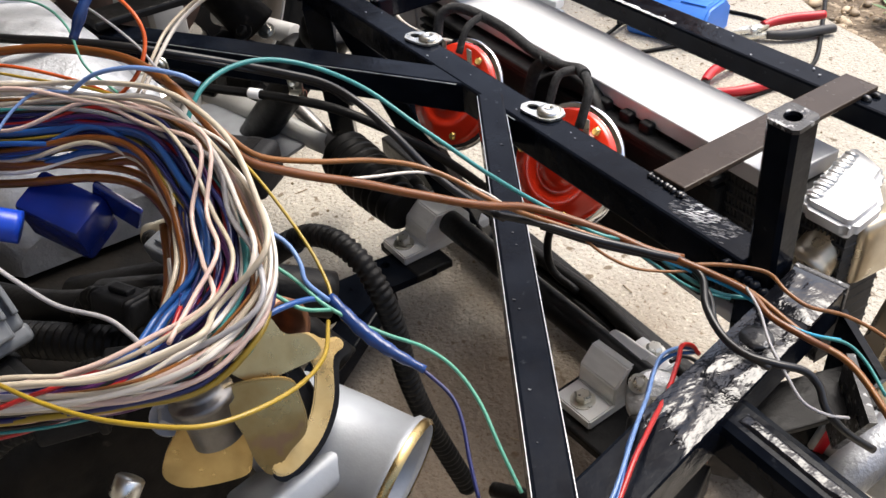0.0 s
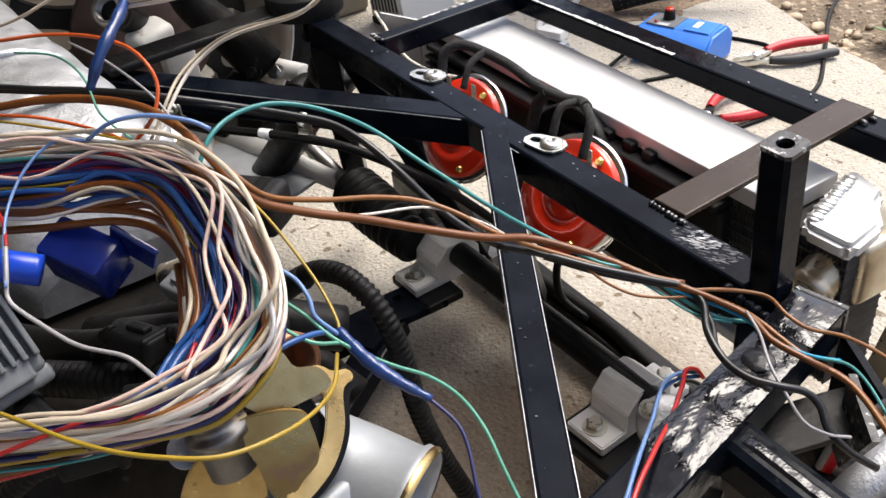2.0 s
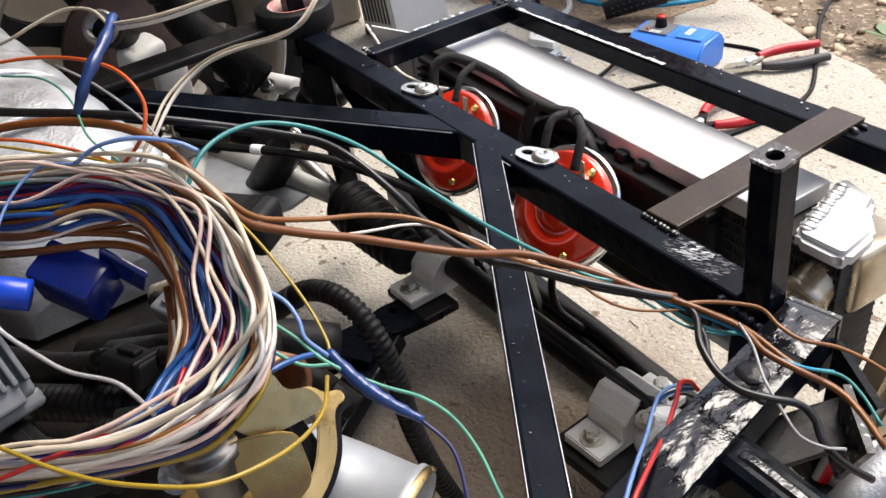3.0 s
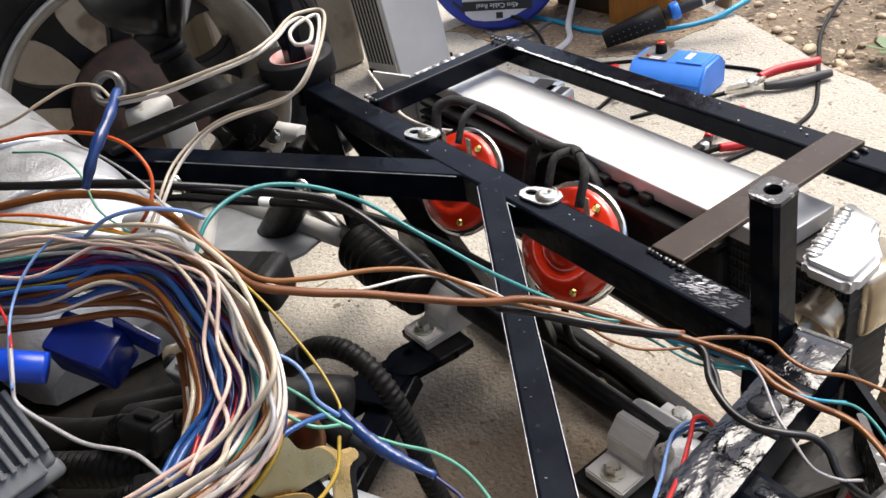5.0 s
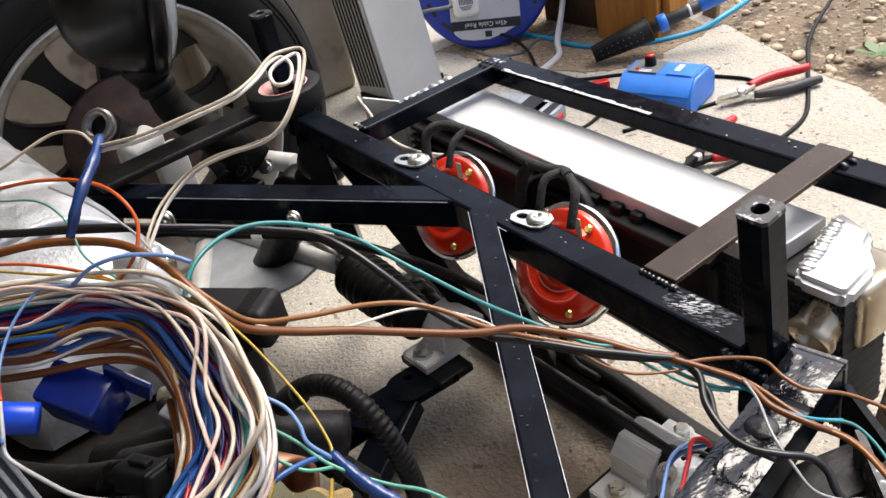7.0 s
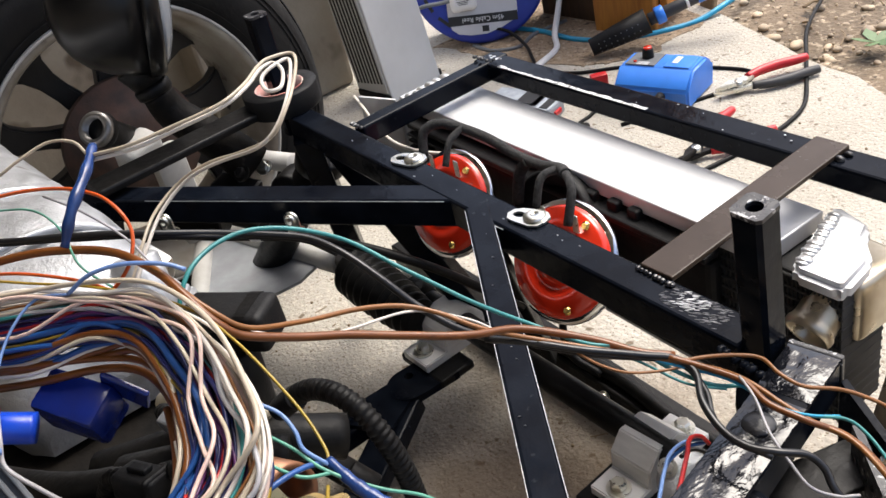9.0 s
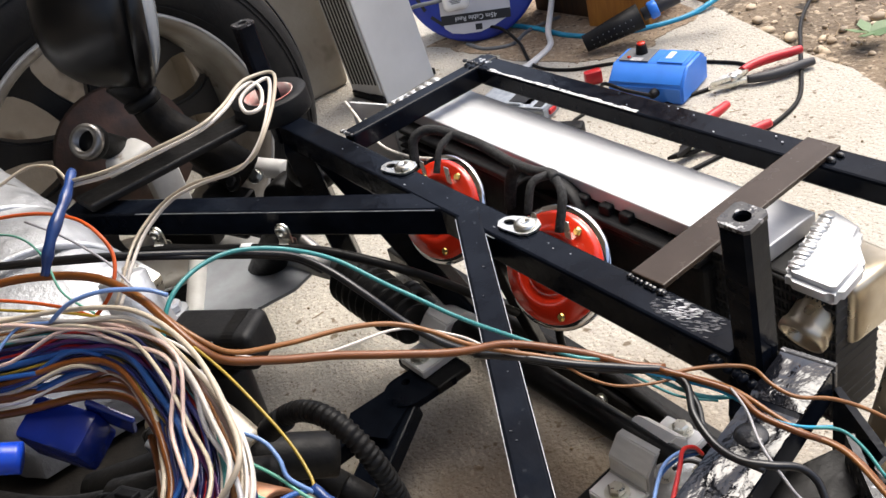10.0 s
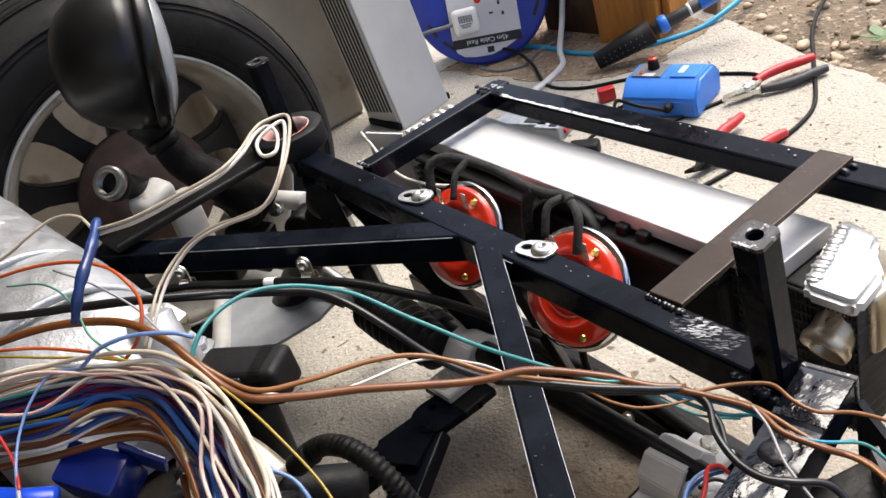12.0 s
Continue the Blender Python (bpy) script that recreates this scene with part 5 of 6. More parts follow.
lead("skyblue", 0.0011, (0.077, -0.279, 0.645), (0.062, -0.292, 0.642), (0.066, -0.307, 0.636), (0.079, -0.320, 0.628), (0.097, -0.328, 0.621), (0.119, -0.333, 0.616))
lead("green", 0.0009, (-0.015, -0.286, 0.660), (0.009, -0.271, 0.660), (0.036, -0.266, 0.656), (0.062, -0.268, 0.648), (0.081, -0.261, 0.640))
lead("grey", 0.0009, (0.015, -0.264, 0.667), (0.037, -0.253, 0.660), (0.060, -0.244, 0.650), (0.083, -0.241, 0.642))
lead("grey", 0.0014, (0.103, -0.327, 0.624), (0.114, -0.331, 0.618), (0.121, -0.334, 0.612), (0.130, -0.331, 0.608), (0.146, -0.324, 0.605), (0.159, -0.317, 0.603), (0.175, -0.306, 0.603), (0.193, -0.302, 0.606), (0.212, -0.300, 0.611))
lead("red", 0.0012, (0.060, -0.324, 0.628), (0.079, -0.324, 0.624), (0.100, -0.327, 0.622))
lead("red", 0.0013, (0.193, -0.366, 0.600), (0.201, -0.344, 0.605), (0.207, -0.325, 0.608), (0.209, -0.305, 0.610), (0.209, -0.292, 0.612), (0.201, -0.283, 0.614))
lead("yellow", 0.0016, (0.182, -0.358, 0.618), (0.208, -0.345, 0.622), (0.228, -0.335, 0.624), (0.244, -0.323, 0.623), (0.255, -0.311, 0.622), (0.263, -0.297, 0.620), (0.263, -0.281, 0.616), (0.256, -0.265, 0.610), (0.242, -0.250, 0.603), (0.222, -0.239, 0.598))
lead("blue", 0.0018, (0.214, -0.263, 0.605), (0.212, -0.251, 0.604), (0.209, -0.240, 0.600), (0.209, -0.232, 0.596))
lead("skyblue", 0.0014, (0.179, -0.245, 0.620), (0.189, -0.238, 0.614), (0.198, -0.237, 0.609), (0.204, -0.238, 0.604), (0.211, -0.233, 0.597))
lead("green", 0.0012, (0.186, -0.248, 0.610), (0.200, -0.241, 0.604), (0.214, -0.235, 0.597), (0.230, -0.222, 0.588), (0.237, -0.210, 0.579), (0.247, -0.203, 0.571), (0.261, -0.201, 0.563), (0.275, -0.203, 0.555), (0.290, -0.205, 0.545))
lead("green", 0.0012, (0.201, -0.253, 0.606), (0.213, -0.245, 0.601), (0.215, -0.234, 0.596))
lead("navy", 0.0012, (0.247, -0.217, 0.580), (0.259, -0.213, 0.574), (0.268, -0.214, 0.569), (0.280, -0.219, 0.562), (0.290, -0.223, 0.556))
lead("skyblue", 0.0016, (0.227, -0.042, 0.470), (0.224, -0.054, 0.476), (0.227, -0.069, 0.482), (0.237, -0.084, 0.488), (0.253, -0.105, 0.497), (0.272, -0.131, 0.507), (0.288, -0.155, 0.510), (0.297, -0.171, 0.508))
lead("blue", 0.0016, (0.227, -0.042, 0.468), (0.225, -0.057, 0.474), (0.229, -0.073, 0.480), (0.240, -0.089, 0.488), (0.258, -0.112, 0.498), (0.276, -0.138, 0.507), (0.289, -0.154, 0.510), (0.299, -0.169, 0.508))
lead("red", 0.0019, (0.229, -0.042, 0.468), (0.226, -0.045, 0.474), (0.227, -0.054, 0.480), (0.239, -0.070, 0.488), (0.258, -0.098, 0.498), (0.275, -0.126, 0.508), (0.285, -0.144, 0.511), (0.296, -0.163, 0.509))
lead("black", 0.0018, (0.240, -0.052, 0.470), (0.235, -0.051, 0.473), (0.230, -0.056, 0.476), (0.230, -0.065, 0.478))
lead("white", 0.0028, (-0.397, 0.109, 0.460), (-0.343, 0.094, 0.455), (-0.291, 0.082, 0.450), (-0.243, 0.081, 0.450), (-0.197, 0.089, 0.455))

# ---- shock absorber and fittings past the side tube ----
shock = thing("shock_absorber", (0.36, 0.0, 0.40), "bare aluminium shock absorber with a red band", "shock absorber")
put("body", smooth(rod((0.272, 0.020, 0.412), (0.350, 0.040, 0.398), 0.021)), CAST, shock)
put("reservoir", smooth(rod((0.302, -0.020, 0.404), (0.306, 0.050, 0.434), 0.012)), CAST, shock)
put("band", smooth(lathe([(0.0216, 0), (0.0216, 0.005), (0.0205, 0.005), (0.0205, 0)], axes((0.276, 0.021, 0.4113), (0.350, 0.040, 0.398)), 32, cap=False)), GRIPRED, shock, "red band")
put("eye", smooth(rod((0.262, 0.004, 0.410), (0.268, 0.034, 0.416), 0.015)), RUBBER, shock)
put("spring", sweep([Vector((0.352, 0.04, 0.398)) + axes((0, 0, 0), (0.074, 0.014, -0.028)).to_3x3() @ Vector((0.026 * math.cos(i * 0.35), 0.026 * math.sin(i * 0.35), -0.02 + 0.0011 * i)) for i in range(110)], 0.0042, 8), SATIN, shock)
side = thing("side_bracket", (0.28, 0.02, 0.42), "black steel bracket with gussets under the side tube", "bracket")
put("web", box((0.030, 0.080, 0.004), pose(0.278, -0.028, 0.462, 0, 0, -18), 0.001), SATIN, side)
put("gusset", plate([(0, 0), (0.05, 0), (0.02, -0.06), (0, -0.06)], 0.004, pose(0.262, 0.030, 0.484, 90, 0, -30)), PAINT, side)
put("gusset", plate([(0, 0), (0.045, 0), (0.015, -0.055), (0, -0.055)], 0.004, pose(0.285, 0.006, 0.484, 90, 0, -40)), WEAR, side, "worn black steel gusset")
put("link", smooth(rod((0.262, 0.030, 0.40), (0.330, -0.045, 0.40), 0.011)), SATIN, side)
put("plate", box((0.05, 0.03, 0.012), pose(0.300, 0.045, 0.395, 20, 0, -20), 0.003), SATIN, side)

ujoint = thing("steering_joint", (0.17, 0.0, 0.28), "steel steering column joint beside the clamp", "steering joint")
put("flange", smooth(lathe([(0.021, 0), (0.023, 0.003), (0.023, 0.010), (0.021, 0.013), (0.010, 0.014)], axes((0.140, 0.030, 0.305), (0.155, 0.015, 0.335)), 36), 40), CAST, ujoint)
put("shaft", smooth(rod((0.150, 0.012, 0.300), (0.235, -0.120, 0.250), 0.010)), SATIN, ujoint)
put("yoke", smooth(box((0.034, 0.026, 0.022), pose(0.158, 0.000, 0.298, 0, 20, -50), 0.005, 3)), SATIN, ujoint)
for p in ((0.150, 0.038, 0.321), (0.130, 0.020, 0.322), (0.157, 0.010, 0.327)):
    hexbolt(ujoint, p, (0.42, -0.42, 0.8), 0.005)
put("bolt_stud", smooth(rod((0.118, -0.060, 0.262), (0.122, -0.066, 0.290), 0.0055)), ZINC, ujoint)
put("nut", lathe([(0.010, 0), (0.010, 0.009)], axes((0.1195, -0.0625, 0.270), (0.122, -0.066, 0.290)), 6), ZINC, ujoint)
put("brake_line", smooth(strand([(0.105, -0.095, 0.26), (0.135, -0.085, 0.275), (0.175, -0.06, 0.28), (0.20, -0.05, 0.285)], 0.006, "black", 10)), RUBBER, ujoint)

# scraped patch and paint blobs on the cross tube
random.seed(21)


def chips(x0, x1, y0, y1, z, n, r0, r1, long=1.0, material=None, turn=0.0):
    """Irregular flakes where the paint has gone to bare steel."""
    for _ in range(n):
        cx, cy, r = random.uniform(x0, x1), random.uniform(y0, y1), random.uniform(r0, r1)
        out = [(r * long * random.uniform(0.5, 1.2) * math.cos(2 * math.pi * i / 9), r * random.uniform(0.5, 1.2) * math.sin(2 * math.pi * i / 9)) for i in range(9)]
        put("paint_chip", plate(out, 0.0004, pose(cx, cy, z, 0, 0, turn * random.uniform(0.6, 1.4))), material or EDGE, chassis, "bare steel paint chip or painted glint streak")


chips(0.150, 0.196, 0.005, 0.023, TOP - 0.0002, 110, 0.00014, 0.00034, 9.0, SCUFF, 28)
chips(0.160, 0.180, 0.008, 0.022, TOP - 0.0001, 60, 0.00016, 0.0004, 7.0, EDGE, 28)
# ragged pale pieces paint the glint along the front tube's near edge
for i in range(20):
    u0 = -0.222 + 0.0098 * i
    w0, w1 = random.uniform(0.0020, 0.0046), random.uniform(0.0020, 0.0046)
    zt = MID + 0.002 + 0.004 * (u0 + 0.262) / 0.46 + 0.0091
    put("paint_chip", plate([(u0, 0.1862), (u0 + 0.0104, 0.1862), (u0 + 0.0104, 0.1862 + w1), (u0 + 0.006, 0.1862 + w0 * 0.8 + w1 * 0.3), (u0, 0.1862 + w0)], 0.0004, Matrix.Translation((0, 0, zt))), GLINT, chassis, "bare steel paint chip or painted glint streak")
chips(-0.248, -0.225, 0.187, 0.198, TOP + 0.0024, 9, 0.0008, 0.0022, 1.4)
chips(-0.05, 0.11, 0.187, 0.210, TOP + 0.0024, 8, 0.0004, 0.0009, 1.3)
chips(-0.22, 0.12, 0.002, 0.024, TOP + 0.0001, 9, 0.0003, 0.0006, 2.2)
for t_ in [random.random() for _ in range(9)]:
    c = Vector((-0.02, 0.002, 0)).lerp(Vector((0.28, -0.18, 0)), t_)
    chips(c.x - 0.004, c.x + 0.004, c.y - 0.004, c.y + 0.004, TOP + 0.0008, 1, 0.0002, 0.0006, 2.0, SCUFF, 40)
def daub(p, q, w, seed, fade=0.0, name="daubed_paint"):
    """Thick brushed paint lying along the side tube's top, with a ragged rim."""
    p, q = Vector(p), Vector(q)
    along = (q - p)
    side_way = Vector((-along.y, along.x, 0)).normalized()
    bm = bmesh.new()
    nu, nv = 48, 14
    rows = []
    for i in range(nu + 1):
        row = []
        for k in range(nv + 1):
            u = i / nu
            reach = u * (1 + fade * 0.5 * noise.noise(Vector((k * 0.55, seed, 8))))
            v = (k / nv - 0.5) * w * (1 + 0.05 * noise.noise(Vector((i * 0.5, seed, 3))))
            c = p + along * reach + side_way * v
            edge = min(1.0, 5 * min(i / nu, 1 - i / nu) * along.length / w, 5 * (0.5 - abs(k / nv - 0.5)))
            c.z += 0.0003 + edge * (0.0011 + 0.0011 * noise.noise(Vector((c.x * 130, c.y * 70, seed))) + 0.0006 * noise.noise(Vector((c.x * 330, c.y * 210, seed + 5))))
            row.append(bm.verts.new(c))
        rows.append(row)
    for a, b in zip(rows, rows[1:]):
        for k in range(nv):
            bm.faces.new((a[k], a[k + 1], b[k + 1], b[k])).smooth = True
    return put(name, bm, DAUB, chassis, "thickly daubed gloss black paint")


daub((0.2470, 0.0225, TOP), (0.2545, -0.0140, TOP), 0.0280, 2)
daub((0.2555, -0.0180, TOP), (0.2745, -0.1140, TOP), 0.0278, 9, 0.8)
daub((0.2860, -0.0765, TOP - 0.0065), (0.4300, -0.0750, TOP - 0.0093), 0.0070, 14)
put("tube_end", box((0.030, 0.004, 0.0255), pose(0.2462, 0.0250, MID, 0, 0, 11.6), 0.001), WEAR, chassis)
put("weld_scar", smooth(lathe([(0.0085, 0.0), (0.0080, 0.0012), (0.0040, 0.0020), (0.0005, 0.0022)], pose(0.2590, -0.0390, TOP + 0.0012), 24)), WEAR, chassis, "grey ground-down weld spot")

# ---- cable reel against the wall ----
reel = thing("cable_reel", (-1.05, 0.74, GZ), "blue plastic cable reel with sockets and a white plug", "cable reel")
rc, rn = Vector((-1.042, 0.760, GZ + 0.137)), Vector((0.78, -0.52, 0.33)).normalized()
rm = axes(rc, rc + rn) @ pose(0, 0, 0, 0, 0, 0)
put("drum", smooth(lathe([(0.080, -0.10), (0.080, -0.008), (0.136, -0.006), (0.143, 0.000), (0.143, 0.006), (0.136, 0.010), (0.105, 0.006)], rm, 64), 40), BLUEP, reel)
put("back_flange", smooth(lathe([(0.075, -0.11), (0.140, -0.112), (0.140, -0.104), (0.075, -0.10)], rm, 56), 40), BLUEP, reel)
put("wound_cable", smooth(lathe([(0.12, -0.100), (0.124, -0.08), (0.12, -0.05), (0.124, -0.03), (0.12, -0.010)], rm, 48)), WPLAS, reel)
fm = rm @ pose(0, 0, 0.0075, 0, 0, -6)
shape = [(-0.052, 0.110), (-0.070, 0.090), (-0.070, -0.085), (-0.064, -0.110), (-0.050, -0.121), (-0.026, -0.125), (0.008, -0.125), (0.040, -0.115), (0.066, -0.102), (0.074, -0.088), (0.072, 0.090), (0.054, 0.110)]
face = put("socket_plate", plate(shape, 0.004, fm), GREYLBL, reel, "grey socket plate")
put("label_band", box((0.143, 0.019, 0.0012), fm @ Matrix.Translation((0.002, -0.094, 0.0046)), 0), INK, face, "black printed band")
put("label_mark", box((0.014, 0.012, 0.0010), fm @ Matrix.Translation((0.006, -0.1140, 0.0045)), 0), INK, face)


def lettering(body, size, m, material, name="lettering"):
    cu = bpy.data.curves.new(name, 'FONT')
    cu.body, cu.size, cu.align_x, cu.align_y, cu.extrude = body, size, 'CENTER', 'CENTER', 0.0002
    ob = bpy.data.objects.new(name, cu)
    me = bpy.data.meshes.new_from_object(ob)
    bpy.data.objects.remove(ob)
    me.transform(m)
    me.materials.append(material)
    return new(name, me)


under(lettering("45m Cable Reel", 0.0135, fm @ pose(0.002, -0.094, 0.0056, 0, 0, 180), INKW), face)
for cx, cy in ((0.030, -0.036), (0.030, 0.050), (-0.036, 0.050)):
    for dx, dy, w, h in ((0.006, 0.012, 0.005, 0.008), (-0.012, -0.006, 0.008, 0.004), (0.012, -0.010, 0.005, 0.007)):
        put("socket_slot", box((w, h, 0.0012), fm @ Matrix.Translation((cx + dx, cy + dy, 0.0042)), 0), INK, face)
put("indicator", smooth(lathe([(0.007, 0), (0.007, 0.003), (0.003, 0.006)], fm @ Matrix.Translation((-0.006, -0.012, 0.004)), 16)), RED, face, "red indicator")
for a in (-120, 112, 134, 0):
    put("flange_slot", box((0.030, 0.007, 0.0012), rm @ pose(0, 0, 0, 0, 0, a) @ Matrix.Translation((0, 0.121, 0.0088)), 0), INK, reel)
pl = put("plug", smooth(box((0.054, 0.052, 0.026), fm @ pose(-0.036, -0.050, 0.018, 0, 0, 4), 0.010, 4), 50), WPLAS, reel, "white moulded mains plug")
put("plug_label", box((0.034, 0.030, 0.0008), fm @ pose(-0.036, -0.050, 0.0312, 0, 0, 4), 0), INKW, pl)
for i in range(11):
    put("barcode_bar", box((0.0011 if i % 2 else 0.0019, 0.014, 0.0006), fm @ pose(-0.049 + 0.0026 * i, -0.046, 0.0318, 0, 0, 4), 0), INK, pl)
for i in range(3):
    put("print_line", box((0.026 - 0.004 * i, 0.0014, 0.0006), fm @ pose(-0.036, -0.0565 - 0.0030 * i, 0.0318, 0, 0, 4), 0), INK, pl)
put("flex", strand([fm @ Vector((-0.060, -0.052, 0.017)), fm @ Vector((-0.085, -0.055, 0.018)), fm @ Vector((-0.120, -0.058, 0.016)), fm @ Vector((-0.165, -0.070, -0.02))], 0.0042, "white", 10), GREYP, reel, "grey flex")

# ---- white vented cabinet ----
unit = thing("vented_cabinet", (-1.05, 0.51, GZ), "white sheet-metal cabinet with a slotted black side", "cabinet")
um = pose(-1.056, 0.500, GZ + 0.36, 0, -7, 6)
put("case", box((0.105, 0.125, 0.74), um, 0.003), WHITEP, unit)
put("vent_panel", box((0.096, 0.003, 0.70), um @ Matrix.Translation((-0.002, -0.0635, 0.0)), 0.001), WHITEP, unit, "white vent panel")
for i in range(8):
    put("vent_slot", box((0.0040, 0.002, 0.66), um @ Matrix.Translation((-0.040 + 0.0112 * i, -0.0655, 0.0)), 0), INK, unit)
put("foot", box((0.10, 0.14, 0.014), pose(-1.012, 0.505, GZ + 0.007, 0, 0, 6), 0.003), PLASTIC, unit)

# ---- timber gate foot ----
gate = thing("timber_gate", (-0.92, 0.95, GZ - 0.02), "orange stained timber gate and post standing on the soil", "gate")
put("post", box((0.13, 0.10, 1.0), pose(-0.790, 0.940, GZ + 0.48, 0, 0, 20), 0.004), WOOD, gate)
put("board", box((0.016, 0.09, 0.95), pose(-0.724, 0.978, GZ + 0.50, 0, 0, 20), 0.003), WOOD, gate)
# the shade left of the post is painted as a darker timber
put("board", box((0.19, 0.03, 0.95), pose(-0.925, 0.915, GZ + 0.475, 0, 0, 4), 0.003), DARKWOOD, gate, "dark board with the gate's shade put into its colour")
random.seed(33)
rim = [(-1.10, 0.66), (-0.93, 0.690), (-0.80, 0.712), (-0.70, 0.765), (-0.655, 0.850), (-0.66, 0.93), (-0.72, 1.02), (-1.10, 1.10)]
rim = [(p.x + 0.030 * noise.noise(p * 14) + 0.012 * noise.noise(p * 60), p.y + 0.030 * noise.noise(p * 14 + Vector((5, 5, 5))) + 0.012 * noise.noise(p * 60 + Vector((5, 5, 5)))) for p in glide([Vector((*q, 0)) for q in rim], 10)]
solo("dirt_patch", plate(rim, 0.0015, Matrix.Translation((0, 0, GZ))), DIRT, "gritty brown dirt lying on the slab by the gate", "dirt", kind="stuff")
for k in range(2):
    solo("stake", box((0.030, 0.024, 0.5), pose(-0.775 + 0.075 * k, 1.065 + 0.02 * k, GZ + 0.22, 0, 6, 20), 0.004), TWIG, "weathered brown timber stake in the soil", "stake", "weathered stakes")

# ---- blue controller box ----
ctrl = thing("controller_box", (-0.53, 0.72, GZ), "bright blue plastic power controller box with a red knob", "power supply")
cm = pose(-0.520, 0.722, GZ, 0, 0, 17)
side_prof = [(-0.050, 0.0), (0.050, 0.0), (0.054, 0.040), (0.030, 0.058), (-0.022, 0.058), (-0.050, 0.032)]
bm = plate(side_prof, 0.132, cm @ pose(-0.066, 0, 0, 90, 0, 90))
bmesh.ops.bevel(bm, geom=[e for e in bm.edges if len(e.link_faces) == 2 and e.calc_face_angle(0) > 0.3], offset=0.004, segments=3, affect='EDGES')
put("case", smooth(bm, 45), BOXBLUE, ctrl)
put("control_panel", box((0.052, 0.046, 0.002), cm @ pose(-0.030, 0.004, 0.0588, 0, 0, 0), 0.0006), GREYP, ctrl, "grey control panel")
put("knob", smooth(lathe([(0.010, 0), (0.0095, 0.006), (0.0085, 0.014), (0.0075, 0.016)], cm @ Matrix.Translation((-0.028, 0.010, 0.0595)), 24), 40), PLASTIC, ctrl, "black knob")
put("knob_cap", smooth(lathe([(0.0072, 0), (0.0070, 0.0025)], cm @ Matrix.Translation((-0.028, 0.010, 0.0755)), 24)), RED, ctrl, "red knob cap")
put("indicator", smooth(lathe([(0.003, 0), (0.003, 0.002)], cm @ Matrix.Translation((-0.042, -0.010, 0.0598)), 12)), RED, ctrl)
for i in range(3):
    put("printed_line", box((0.020, 0.0018, 0.0004), cm @ Matrix.Translation((-0.026, -0.010 - 0.004 * i, 0.0601)), 0), INKW, ctrl)
put("top_recess", box((0.044, 0.046, 0.003), cm @ Matrix.Translation((0.034, 0.004, 0.0583)), 0.001), BOXBLUE, ctrl)
put("top_label", box((0.010, 0.024, 0.0006), cm @ Matrix.Translation((0.026, 0.006, 0.0603)), 0), WPLAS, ctrl)
put("grommet", smooth(lathe([(0.008, 0), (0.007, 0.010), (0.004, 0.014)], cm @ pose(0.020, -0.052, 0.022, 90, 0, 0), 16)), PLASTIC, ctrl)
put("flex", strand([cm @ Vector((0.020, -0.064, 0.022)), cm @ Vector((-0.015, -0.085, 0.040)), cm @ Vector((-0.055, -0.078, 0.045)), cm @ Vector((-0.078, -0.05, 0.012)), cm @ Vector((-0.070, 0.0, 0.006))], 0.0032, "black", 8), RUBBER, ctrl)

# ---- soldering iron in its stand ----
iron = thing("soldering_iron", (-0.72, 0.86, GZ), "black soldering iron with a blue grip in a perforated stand", "soldering iron")
p0, p1 = Vector((-0.740, 0.770, GZ + 0.022)), Vector((-0.668, 0.866, GZ + 0.056))
put("stand_cone", smooth(lathe([(0.016, 0), (0.020, 0.05), (0.024, 0.112), (0.021, 0.112), (0.012, 0.004)], axes(p0, p1), 28, cap=False)), PLASTIC, iron)
for i in range(8):
    for j in range(3):
        a = radians(-60 + 30 * j + 180)
        d = 0.016 + 0.011 * i
        r = 0.0178 + 0.0072 * i / 8
        c = axes(p0, p1) @ Vector((r * math.sin(a + 2.0), r * math.cos(a + 2.0), d))
        put("stand_hole", lathe([(0.0010, 0), (0.0010, 0.0006)], axes(c, c + (c - (p0 + (p1 - p0).normalized() * d))), 8), GREYP, iron)
hd = (p1 - p0).normalized()
put("handle", smooth(rod(p1 - hd * 0.01, p1 + hd * 0.085, 0.012, 0.011)), GRIPBLACK, iron)
put("grip", smooth(rod(p1 + hd * 0.003, p1 + hd * 0.020, 0.0165)), BOXBLUE, iron, "blue collar")
put("grip", smooth(rod(p1 + hd * 0.082, p1 + hd * 0.170, 0.0125)), BOXBLUE, iron, "blue grip")
put("marking", smooth(rod(p1 + hd * 0.060, p1 + hd * 0.066, 0.0123)), INKW, iron)


def floor_cable(material, r, label, *pts):
    ps = [(x, y, GZ + r * 0.8 + h) for x, y, h in pts]
    return solo("cable", strand(ps, r, "", 8, steps=8), material, label, "cable", "cables on the concrete")


